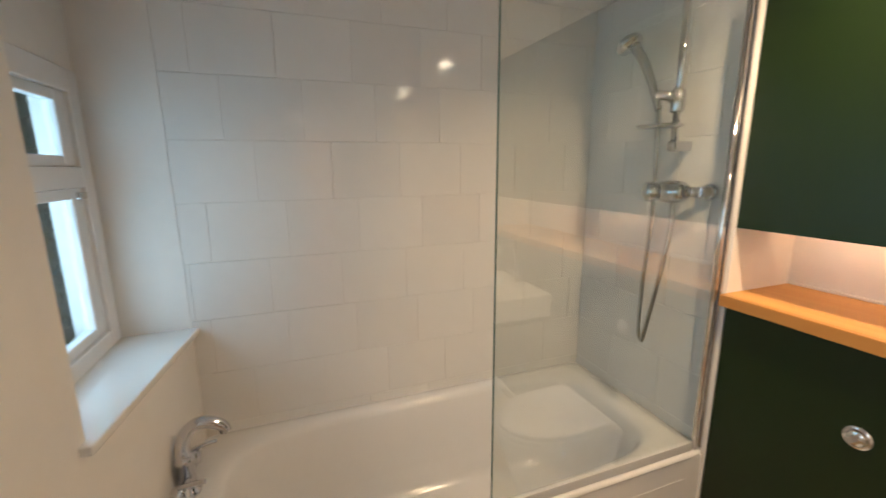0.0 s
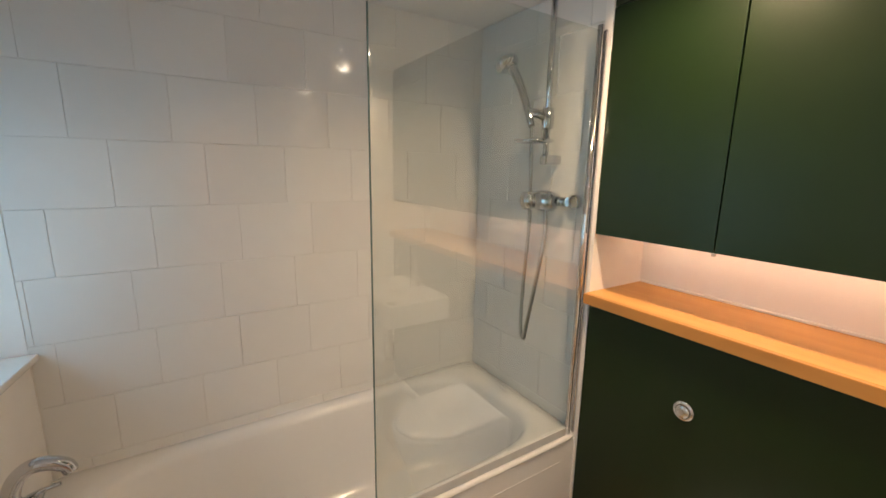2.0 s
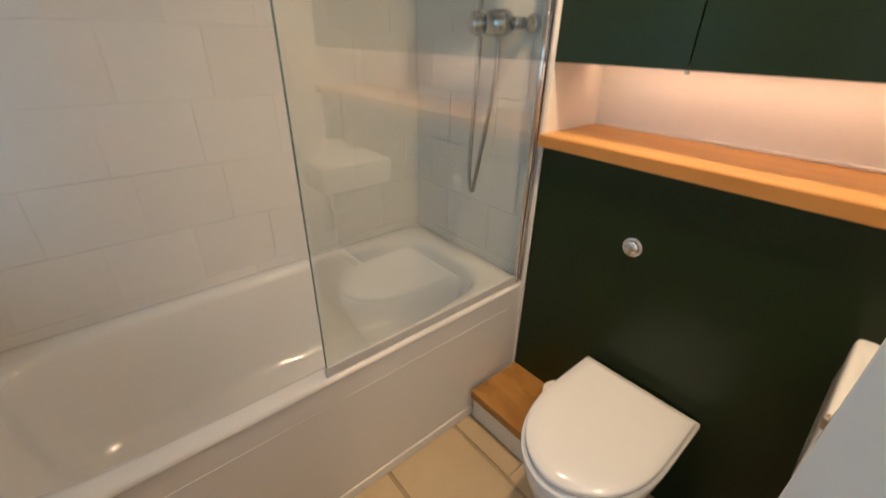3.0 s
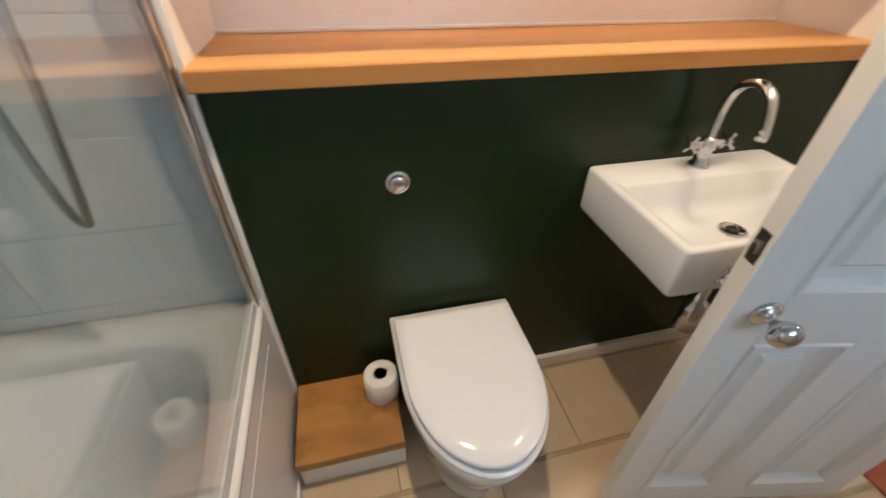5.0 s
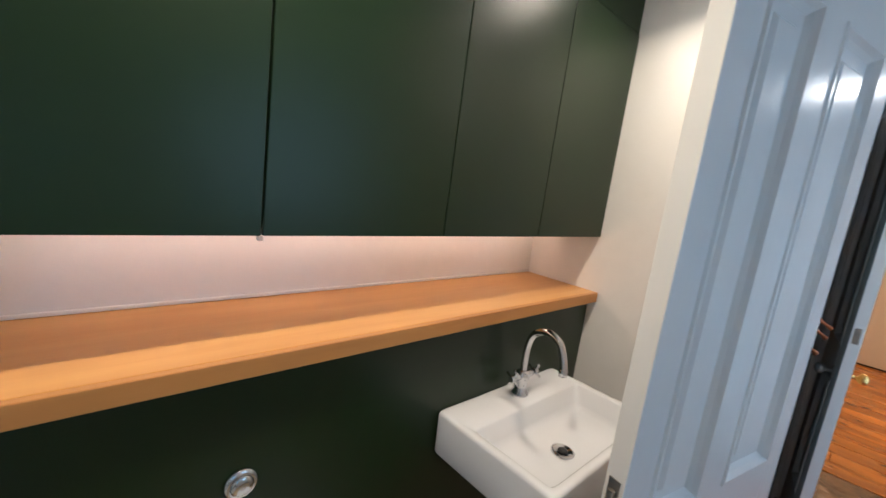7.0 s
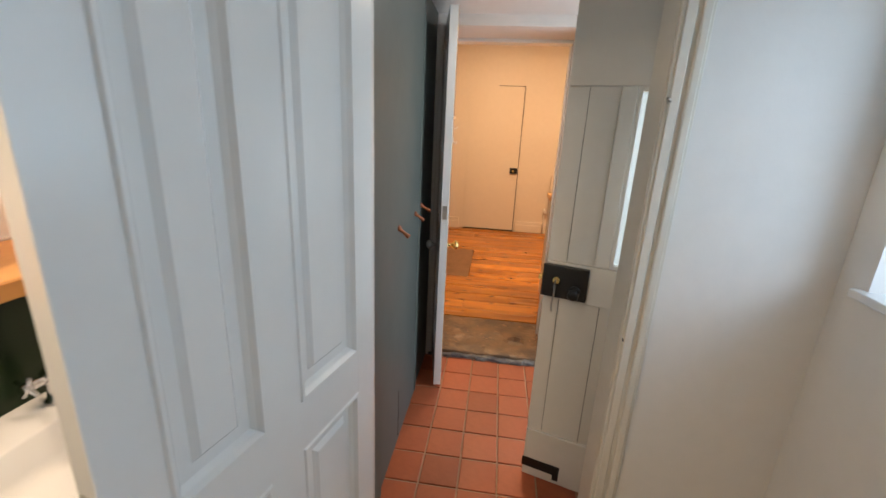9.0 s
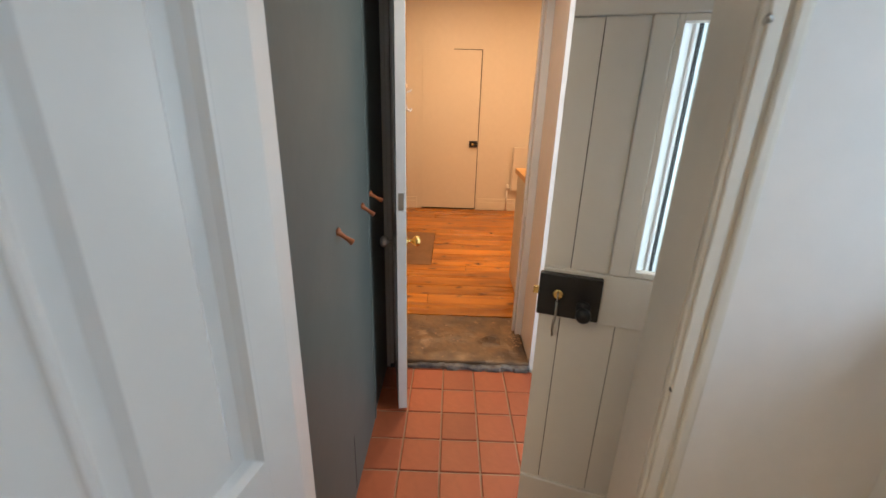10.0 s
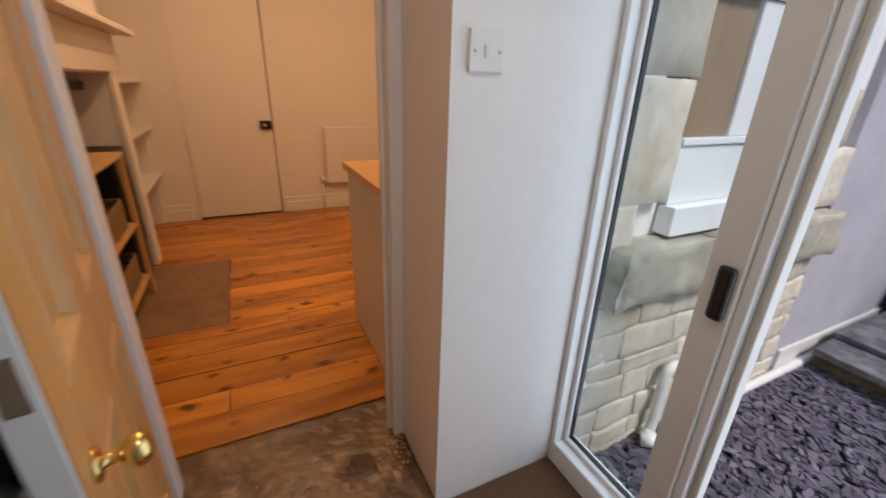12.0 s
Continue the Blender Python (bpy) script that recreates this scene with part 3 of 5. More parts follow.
bmesh.ops.recalc_face_normals(bm, faces=bm.faces)
glass = part("glass_panel", bm, M_SCREEN, screen)
glass.visible_shadow = False
M_EDGE = material("greenish glass edge", (0.10, 0.16, 0.14), 0.15, vary=0.05)
boxes_part("glass_edge", M_EDGE, glass, [(-0.0245, -0.0175, -0.8145, -0.8125, 0.586, 1.90)], "dark green cut edge of the glass")
bm = bmesh.new()
tube(bm, [(-0.021, -0.030, 0.556), (-0.021, -0.030, 1.995)], 0.0105, 16, curved=False)
part("post", bm, M_CHROME, screen, "tall chrome pivot post")
boxes_part("wall_profile", M_CHROME, screen, [(-0.031, -0.010, -0.0145, -0.003, 0.556, 1.985)], "chrome wall profile", 0.003)
boxes_part("seal", M_RUBBER, screen, [(-0.026, -0.016, -0.818, -0.045, 0.553, 0.586)], "clear rubber seal along the glass foot", 0.002)

# shower fittings on the end wall
shower = thing("shower_set", (-0.215, 0.0, 1.40), "chrome shower with riser rail, hand shower and hose", "shower")
bm = bmesh.new()
tube(bm, [(-0.205, -0.052, 1.565), (-0.205, -0.052, 2.16)], 0.0115, 14, curved=False)
part("riser_rail", bm, M_CHROME, shower)
bm = bmesh.new()
lathe(bm, [(0.034, 0.0), (0.034, -0.012), (0.026, -0.024), (0.015, -0.028)], pose(-0.205, -0.052, 2.169), 24)
part("ceiling_rose", bm, M_CHROME, shower)
bm = bmesh.new()
box(bm, -0.222, -0.188, -0.068, 0.019, 1.565, 1.60, 0.008)
part("rail_bracket", bm, M_CHROME, shower)
bm = bmesh.new()
lathe(bm, [(0.020, -0.03), (0.023, -0.025), (0.023, 0.04), (0.018, 0.045)], pose(-0.205, -0.052, 1.72), 18)
tube(bm, [(-0.205, -0.06, 1.73), (-0.225, -0.085, 1.745), (-0.25, -0.10, 1.75)], 0.016, 12)
part("slider", bm, M_CHROME, shower)
bm = bmesh.new()
tube(bm, [(-0.235, -0.10, 1.70), (-0.262, -0.105, 1.775), (-0.300, -0.11, 1.86), (-0.345, -0.115, 1.925)], lambda t: 0.012 + 0.006 * t, 14)
handset = part("hand_shower", bm, M_CHROME, shower)
bm = bmesh.new()
lathe(bm, [(0.014, -0.022), (0.040, -0.012), (0.046, 0.0), (0.044, 0.010), (0.020, 0.014)], look((-0.365, -0.118, 1.935), (-0.60, -0.14, 2.30)) @ pose(0, 0, 0, 180), 24)
part("head", bm, M_CHROME, handset)
bm = bmesh.new()
lathe(bm, [(0.020, 0.0), (0.070, 0.005), (0.076, 0.016), (0.070, 0.014), (0.015, 0.007)], pose(-0.245, -0.075, 1.638), 28)
part("soap_dish", bm, M_CHROME, shower)
bm = bmesh.new()
lathe(bm, [(0.018, -0.055), (0.034, -0.045), (0.041, 0.0), (0.036, 0.045), (0.022, 0.06)], pose(-0.195, -0.058, 1.432, 0, 90, 0), 28)
tube(bm, [(-0.205, 0.02, 1.432), (-0.205, -0.05, 1.432)], 0.028, 18, curved=False)
part("valve_body", bm, M_CHROME, shower)
bm = bmesh.new()
lathe(bm, [(0.034, 0.0), (0.038, 0.010), (0.034, 0.032), (0.014, 0.044)], pose(-0.232, -0.082, 1.430, 90, 0, -30), 10)
part("temperature_dial", bm, M_CHROME, shower)
bm = bmesh.new()
tube(bm, [(-0.15, -0.03, 1.432), (-0.115, -0.02, 1.432)], 0.018, 14, curved=False)
lathe(bm, [(0.027, 0.0), (0.027, 0.018), (0.02, 0.022)], pose(-0.105, 0.021, 1.432, 90, 0, 0), 20)
part("pipe_flange", bm, M_CHROME, shower)
bm = bmesh.new()
tube(bm, [(-0.235, -0.10, 1.71), (-0.243, -0.085, 1.55), (-0.250, -0.07, 1.35), (-0.255, -0.08, 1.10), (-0.236, -0.10, 0.93), (-0.218, -0.10, 0.885),
          (-0.207, -0.10, 0.93), (-0.188, -0.08, 1.12), (-0.178, -0.06, 1.30), (-0.185, -0.055, 1.40)], 0.0075, 10, 12)
part("hose", bm, M_STEEL, shower, "ribbed steel shower hose")


# ---- bathroom: boxing, shelf, cupboards ----
boxing = solid("cistern_boxing", M_GREEN, [(0.003, E - 0.002, 0.0, 0.02, 0.0, 1.083)], "dark green painted board boxing in the cistern", "panel", "structure", bevel=0.002)
shelf = thing("wooden_shelf", (0.8, 0.13, 1.083), "warm oak shelf over the dark green boxing", "shelf")
boxes_part("board", M_OAK, shelf, [(0.0, E - 0.002, -0.018, 0.295, 1.084, 1.121)], bevel=0.002)
# The front face gets the darker oak so it reads dimmer than the top.
boxes_part("lipping", M_OAKSHADE, shelf, [(0.0, E - 0.002, -0.033, -0.0185, 1.084, 1.121)], "solid oak front lipping, shade put into its colour", 0.002)
solid("trim_shelf_sealant", M_WALL, [(0.002, E - 0.004, 0.288, 0.2965, 1.1215, 1.130)], "white sealant along the shelf", "sealant", bevel=0.002)


def cupboard(x0, x1, gap, label):
    c = thing("wall_cupboard", ((x0 + x1) / 2, 0.15, 1.337), label, "cupboard", "cupboards over the shelf")
    boxes_part("carcass", M_GREEN, c, [(x0 + 0.003, x1 - 0.003, 0.024, 0.29, 1.340, 2.04)])
    boxes_part("door", M_GREEN, c, [(x0 + gap, x1 - gap, 0.0, 0.021, 1.330, 2.045)], bevel=0.0015)
    return c


for a, b, g in ((0.0, 0.380, 0.0022), (0.380, 0.805, 0.0016), (0.805, 1.200, 0.0015), (1.200, E - 0.002, 0.0015)):
    cupboard(a, b, g, "plain dark green handleless wall cupboard")
boxes = solid("cupboard_fascia", M_GREEN, [(0.0, E - 0.002, 0.004, 0.29, 2.05, CEIL - 0.002)], "dark green fascia above the cupboards", "panel", "structure", bevel=0.001)
catch = thing("push_catch", (0.378, 0.03, 1.325), "small silver catch under the cupboard doors", "catch")
boxes_part("tongue", M_STEEL, catch, [(0.374, 0.382, 0.0, 0.012, 1.321, 1.3295)], bevel=0.001)
led = thing("led_strip", (0.8, 0.225, 1.332), "warm glowing led strip under the cupboards", "light strip")
boxes_part("channel", M_UPVC, led, [(0.012, E - 0.012, 0.215, 0.235, 1.333, 1.3395)])
boxes_part("diffuser", M_LED, led, [(0.012, E - 0.012, 0.217, 0.233, 1.3315, 1.3328)], "glowing warm diffuser")

button = thing("flush_button", (0.364, 0.0, 0.855), "round chrome flush button on the green board", "flush button")
bm = bmesh.new()
lathe(bm, [(0.030, 0.0), (0.031, 0.006), (0.027, 0.011), (0.022, 0.011)], pose(0.364, 0.0, 0.855, 90, 0, 0), 32)
part("bezel", bm, M_CHROME, button)
bm = bmesh.new()
lathe(bm, [(0.021, 0.0), (0.021, 0.013), (0.017, 0.017), (0.006, 0.018)], pose(0.364, 0.0, 0.855, 90, 0, 0), 32)
part("push", bm, M_CHROME, button)


# ---- bathroom: toilet, step, roll, basin ----
toilet = thing("toilet", (0.50, -0.25, 0), "white ceramic back-to-wall toilet with the lid down", "toilet")


def dshape(cx, back, front, hw, z, n=40):
    """A ring with a straight back and a round front."""
    ring = []
    depth = back - front
    straight = depth * 0.42
    for k in range(n):
        a = math.pi * k / (n - 1)
        ring.append((cx + hw * math.cos(a) * (1 - 0.06 * math.sin(a) ** 8), back - straight - (depth - straight) * math.sin(a) ** 0.92, z))
    return [(cx + hw * 0.99, back, z), (cx + hw, back - 0.006, z)] + ring + [(cx - hw, back - 0.006, z), (cx - hw * 0.99, back, z)]


bm = bmesh.new()
loft(bm, [dshape(0.50, -0.003, -0.40, 0.125, 0.0), dshape(0.50, -0.003, -0.405, 0.13, 0.06), dshape(0.50, -0.003, -0.455, 0.150, 0.20), dshape(0.50, -0.003, -0.497, 0.174, 0.32),
          dshape(0.50, -0.003, -0.511, 0.182, 0.375), dshape(0.50, -0.003, -0.508, 0.180, 0.386), dshape(0.50, -0.02, -0.45, 0.15, 0.388)], close_last=True)
part("pan", bm, M_CERAMIC, toilet)
bm = bmesh.new()
loft(bm, [dshape(0.50, -0.012, -0.510, 0.182, 0.391), dshape(0.50, -0.010, -0.515, 0.186, 0.397), dshape(0.50, -0.012, -0.513, 0.184, 0.409), dshape(0.50, -0.05, -0.46, 0.15, 0.406)],
     close_first=True, close_last=True)
part("seat", bm, M_CERAMIC, toilet)
bm = bmesh.new()
loft(bm, [dshape(0.50, -0.042, -0.497, 0.172, 0.4115), dshape(0.50, -0.040, -0.502, 0.176, 0.415), dshape(0.50, -0.040, -0.503, 0.177, 0.427), dshape(0.50, -0.043, -0.498, 0.173, 0.433),
          dshape(0.50, -0.06, -0.45, 0.14, 0.434)], close_first=True, close_last=True)
part("lid", bm, M_CERAMIC, toilet)
for x in (0.40, 0.60):
    bm = bmesh.new()
    lathe(bm, [(0.014, 0.0), (0.014, 0.02), (0.010, 0.022)], pose(x, -0.035, 0.389), 16)
    part("hinge", bm, M_CHROME, toilet, "chrome seat hinge")

step = thing("wooden_step", (0.15, -0.13, 0), "stained wooden box step beside the toilet", "step")
boxes_part("top", M_PLATFORM, step, [(0.004, 0.312, -0.262, -0.001, 0.112, 0.150)], bevel=0.003)
boxes_part("front", M_GLOSS, step, [(0.004, 0.312, -0.248, -0.235, 0.0, 0.111)], "white painted riser", bevel=0.002)
boxes_part("side", M_GLOSS, step, [(0.298, 0.312, -0.234, -0.001, 0.0, 0.111)], bevel=0.002)

roll = thing("toilet_roll", (0.268, -0.085, 0.15), "white toilet roll standing on the wooden step", "toilet roll")
bm = bmesh.new()
lathe(bm, [(0.021, 0.100), (0.048, 0.100), (0.052, 0.097), (0.053, 0.05), (0.052, 0.003), (0.047, 0.0), (0.021, 0.0), (0.021, 0.100)], pose(0.268, -0.085, 0.1505), 32)
part("paper", bm, M_PAPER, roll)
bm = bmesh.new()
lathe(bm, [(0.0205, 0.002), (0.0205, 0.099), (0.0195, 0.099), (0.0195, 0.002)], pose(0.268, -0.085, 0.1505), 24)
part("core", bm, M_CARD, roll, "brown card core")

basin = thing("wash_basin", (1.13, -0.19, 0.745), "white rectangular wall-hung ceramic basin", "basin")
bm = bmesh.new()
bx, by = 1.125, -0.189
R = lambda hx, hy, z, p=14, oy=0.0, ox=0.0: rounded(bx + ox, by + oy, hx, hy, z, p, 160)
loft(bm, [R(0.268, 0.180, 0.735, 34), R(0.275, 0.185, 0.738, 34), R(0.278, 0.187, 0.744, 34), R(0.280, 0.187, 0.852, 34), R(0.278, 0.185, 0.859, 34), R(0.272, 0.179, 0.861, 34), R(0.254, 0.120, 0.860, 30, -0.046),
          R(0.249, 0.115, 0.855, 26, -0.046), R(0.240, 0.103, 0.805, 14, -0.046), R(0.226, 0.091, 0.785, 10, -0.046), R(0.12, 0.06, 0.777, 4, -0.046), R(0.03, 0.03, 0.773, 2, -0.049)],
     close_first=True, close_last=True)
part("bowl", bm, M_CERAMIC, basin)
basin.location += Vector((0.017, 0.0, -0.014))
bm = bmesh.new()
lathe(bm, [(0.033, 0.0), (0.033, 0.004), (0.027, 0.007), (0.024, 0.004), (0.012, 0.004)], pose(bx, by - 0.049, 0.774), 28)
part("waste", bm, M_CHROME, basin)
bm = bmesh.new()
lathe(bm, [(0.014, 0.003), (0.014, 0.007), (0.008, 0.008)], pose(bx, by - 0.049, 0.774), 20)
part("plug", bm, M_BLACK, basin, "dark pop-up plug")
bm = bmesh.new()
lathe(bm, [(0.013, 0.0), (0.013, 0.004), (0.008, 0.009), (0.004, 0.010)], pose(0.965, -0.3755, 0.770, 90, 0, 0), 20)
part("front_cap", bm, M_CHROME, basin, "small chrome cap on the front face")
bm = bmesh.new()
lathe(bm, [(0.032, 0.0), (0.032, 0.10), (0.022, 0.108), (0.017, 0.12), (0.017, 0.31)], pose(bx + 0.02, by - 0.05, 0.425), 24)
tube(bm, [(bx + 0.02, by - 0.05, 0.51), (bx + 0.02, by, 0.51), (bx + 0.02, -0.002, 0.51)], 0.016, 12)
part("bottle_trap", bm, M_CHROME, basin, "chrome bottle trap")
bm = bmesh.new()
tube(bm, [(bx + 0.07, by + 0.05, 0.735), (bx + 0.07, by + 0.06, 0.69), (bx + 0.07, -0.002, 0.68)], 0.008, 10)
lathe(bm, [(0.014, 0), (0.014, 0.03), (0.010, 0.034)], pose(bx + 0.07, by + 0.055, 0.69))
part("supply_pipe", bm, M_CHROME, basin)

tap = thing("basin_tap", (1.135, -0.062, 0.861), "chrome swan-neck mixer tap with cross handles", "tap")
tap.location += Vector((0.017, 0.0, -0.014))
tx, ty = 1.135, -0.062
bm = bmesh.new()
lathe(bm, [(0.026, 0.0), (0.026, 0.006), (0.019, 0.012), (0.017, 0.045), (0.022, 0.05), (0.022, 0.072), (0.014, 0.080)], pose(tx, ty, 0.8612), 24)
part("body", bm, M_CHROME, tap)
bm = bmesh.new()
sw = [(0, 0.0, 0.93), (0, 0.0, 1.02), (0, -0.02, 1.075), (0, -0.07, 1.098), (0, -0.115, 1.085), (0, -0.138, 1.04), (0, -0.142, 1.01)]
tube(bm, [(tx + q[1] * 0.19, ty + q[1], q[2] - 0.010) for q in sw], 0.0105, 16, 8)
lathe(bm, [(0.012, -0.008), (0.012, 0.012), (0.009, 0.013)], pose(tx - 0.027, ty - 0.142, 1.0))
part("spout", bm, M_CHROME, tap)
for side in (-1, 1):
    bm = bmesh.new()
    end = Vector((tx + side * 0.055, ty - 0.004, 0.926))
    tube(bm, [(tx, ty, 0.921), end], 0.010, 12, curved=False)
    for k in range(2):
        a = math.pi / 2 * k + 0.5
        d = Vector((0.0, math.cos(a), math.sin(a))) * 0.026
        tube(bm, [end - d, end + d], 0.0045, 8, curved=False)
    lathe(bm, [(0.010, -0.006), (0.012, 0.0), (0.009, 0.010)], pose(*end, 0, 90 * side, 0), 14)
    part("cross_handle", bm, M_CHROME, tap)
bm = bmesh.new()
tube(bm, [(tx + 0.004, ty + 0.03, 0.86), (tx + 0.004, ty + 0.03, 0.915)], 0.003, 8, curved=False)
lathe(bm, [(0.006, 0), (0.007, 0.008), (0.003, 0.012)], pose(tx + 0.004, ty + 0.03, 0.915), 12)
part("pop_up_rod", bm, M_CHROME, tap)


def downlight(x, y, z, label):
    d = thing("downlight", (x, y, z), label, "downlight", "recessed downlights")
    bm = bmesh.new()
    lathe(bm, [(0.046, 0.0), (0.046, -0.004), (0.040, -0.008), (0.036, -0.004), (0.036, -0.001)], pose(x, y, z - 0.0005), 32)
    part("ring", bm, M_UPVC, d)
    bm = bmesh.new()
    lathe(bm, [(0.034, -0.0035), (0.031, -0.0085), (0.02, -0.0105)], pose(x, y, z), 24)
    part("lens", bm, M_LAMP, d, "glowing lamp lens")
    return d


for q in ((0.35, -0.285, CEIL), (1.34, -0.290, CEIL), (2.36, -1.19, 2.06), (4.4, -1.3, 2.72), (5.9, -0.9, 2.72), (5.7, -2.2, 2.72)):
    downlight(*q, "small round recessed ceiling downlight, lit")


crack = bmesh.new()
for p, q, w in (((-0.532, -0.430), (-0.470, -0.431), 0.010), ((-0.475, -0.432), (-0.408, -0.436), 0.006), ((-0.415, -0.437), (-0.321, -0.378), 0.011)):
    d = Vector((q[0] - p[0], q[1] - p[1], 0))
    n_ = Vector((-d.y, d.x, 0)).normalized() * w / 2
    loft(crack, [[Vector((*e, CEIL - h_)) + k * n_ for k in (-1, 1) for h_ in ((-0.002, 0.003) if k < 0 else (0.003, -0.002))] for e in (p, q)], True, True, False)
tagged(new("trim_ceiling_crack", mesh_of("trim_ceiling_crack", crack, M_RUBBER)), "jagged grey crack in the ceiling plaster", "crack", "", "structure")


# ---- doors ----
def panelled_leaf(door, w, h, t, cols, rows, mat, other=None):
    """Stiles, rails and fielded panels. x runs from the hinge, y through the leaf."""
    xs = [0] + [v for c in cols for v in c] + [w]
    zs = [0] + [v for r in rows for v in r] + [h]
    for i in range(0, len(xs), 2):
        full = i in (0, len(xs) - 2)
        if full:
            boxes_part("stile", mat, door, [(xs[i], xs[i + 1], -t / 2, t / 2, 0, h)], bevel=0.002)
        else:
            for z0, z1 in rows:
                boxes_part("muntin", mat, door, [(xs[i], xs[i + 1], -t / 2, t / 2, z0, z1)])
    for i in range(0, len(zs), 2):
        boxes_part("rail", mat, door, [(xs[1], xs[-2], -t / 2, t / 2, zs[i], zs[i + 1])])
    for x0, x1 in cols:
        for z0, z1 in rows:
            for s_ in (-1, 1):
                bm = bmesh.new()

                def ring(o, d):
                    return [(x0 + o, s_ * (t / 2 - d), z0 + o), (x1 - o, s_ * (t / 2 - d), z0 + o), (x1 - o, s_ * (t / 2 - d), z1 - o), (x0 + o, s_ * (t / 2 - d), z1 - o)]
                loft(bm, [ring(0, 0.0005), ring(0.004, -0.004), ring(0.011, -0.004), ring(0.017, 0.008), ring(0.026, 0.018), ring(0.050, 0.0185), ring(0.062, 0.008)], close_last=True, smooth=False)
                part("panel", bm, other if other and s_ == 1 else mat, door)


def knob(bm, m, r=0.027):
    """A round knob on a rose, standing out along the local z of m."""
    lathe(bm, [(r * 1.0, 0.0), (r * 1.02, 0.004), (r * 0.75, 0.008), (r * 0.34, 0.012), (r * 0.32, 0.026), (r * 0.6, 0.032), (r * 0.98, 0.042), (r * 1.0, 0.052), (r * 0.8, 0.061), (r * 0.3, 0.066)], m, 24)


bath_door = placed("door_1", pose(1.549, -0.6275, 0.008, 0, 0, 168.0), "white four-panel bathroom door standing wide open", "door", kind="structure")
panelled_leaf(bath_door, 0.706, 1.965, 0.040, ((0.085, 0.322), (0.422, 0.618)), ((0.092, 0.720), (0.845, 1.85)), M_GLOSS)
for s_ in (1, -1):
    bm = bmesh.new()
    knob(bm, pose(0.640, s_ * 0.0200, 0.805, -90 * s_, 0, 0))
    part("knob", bm, M_CHROME, bath_door, "round chrome door knob")
boxes_part("latch_plate", M_STEEL, bath_door, [(0.7055, 0.7075, -0.012, 0.012, 0.905, 0.965)], "worn steel latch plate on the edge", 0.0005)
boxes_part("latch_bolt", M_STEEL, bath_door, [(0.707, 0.715, -0.007, 0.007, 0.925, 0.945)], bevel=0.002)

kitchen_door = placed("door_2", pose(3.245, -0.591, 0.02, 0, 0, -169.6), "open panelled kitchen door, white with a pine inner face", "door", kind="structure")
panelled_leaf(kitchen_door, 0.705, 1.98, 0.040, ((0.10, 0.30), (0.40, 0.60)), ((0.20, 0.78), (0.95, 1.86)), M_GLOSS, M_PINE)
bm = bmesh.new()
for q in ((0.002, 0.099, 0.002, 1.978), (0.606, 0.703, 0.002, 1.978), (0.306, 0.394, 0.202, 1.858), (0.101, 0.604, 0.002, 0.194), (0.101, 0.604, 0.786, 0.944), (0.101, 0.604, 1.866, 1.978)):
    box(bm, q[0], q[1], 0.0195, 0.0225, q[2], q[3])
part("inner_face", bm, M_PINE, kitchen_door, "honey pine kitchen side of the door")
for s_, mm in ((1, M_BRASS), (-1, M_STEEL)):
    bm = bmesh.new()
    knob(bm, pose(0.635, s_ * 0.0226, 0.835, -90 * s_, 0, 0), 0.025)
    part("knob", bm, mm, kitchen_door, "brass door knob" if s_ == 1 else "tarnished door knob")
boxes_part("latch_plate", M_STEEL, kitchen_door, [(0.7045, 0.7065, -0.011, 0.011, 0.99, 1.06)], "steel latch plate on the edge", 0.0005)
arch = thing("trim_kitchen_door", (2.92, -0.6, 0), "white painted moulded architrave of the kitchen doorway", "door frame", kind="structure")
boxes_part("architrave", M_GLOSS, arch, [(2.910, 2.934, -0.626, -0.554, 0.0, 2.005), (2.900, 2.911, -0.574, -0.554, 0.0, 2.005), (2.904, 2.911, -0.606, -0.592, 0.0, 2.005)], bevel=0.003)
hook = placed("coat_hook", pose(2.70, -0.7165, 1.455, 0, 0, -169.6), "white enamelled coat hook on the kitchen door", "hook")
bm = bmesh.new()
box(bm, -0.009, 0.009, -0.004, 0.004, -0.045, 0.015, 0.003)
tube(bm, [(0, 0.003, 0.005), (0, 0.02, 0.012), (0, 0.030, 0.018)], 0.0032, 10)
tube(bm, [(0, 0.003, -0.02), (0, 0.008, -0.052), (0, 0.022, -0.064), (0, 0.028, -0.054)], 0.0035, 10)
part("hook_body", bm, M_SWITCH, hook)

# garden door: boarded, part glazed
garden_door = placed("door_3", pose(2.022, -1.189, 0.012, 0, 0, -107.0), "off-white boarded garden door with a glazed light, standing open", "door", kind="structure")
T = 0.042
boxes_part("board_gap", M_DARK, garden_door, [(0.066, 0.072, -0.007, 0.007, 0.99, 1.60)], "dark gap between boards")
boxes_part("board_gap", M_DARK, garden_door, [(0.056, 0.062, -0.007, 0.007, 0.235, 0.84)], "dark gap between boards")
boxes_part("board_gap", M_DARK, garden_door, [(0.2035, 0.2095, -0.007, 0.007, 0.235, 0.84)], "dark gap between boards")
for a, b in ((0.0, 0.0682), (0.0702, 0.165)):
    boxes_part("board", M_PLANKDOOR, garden_door, [(a, b, -0.012, 0.012, 0.99, 1.60)], bevel=0.0006)
for a, b in ((0.0, 0.0582), (0.0602, 0.2056), (0.2076, 0.40), (0.402, 0.60)):
    boxes_part("board", M_PLANKDOOR, garden_door, [(a, b, -0.012, 0.012, 0.235, 0.84)], bevel=0.0006)
boxes_part("stile", M_PLANKDOOR, garden_door, [(0.166, 0.216, -T / 2, T / 2, 0.99, 1.60)], bevel=0.004)
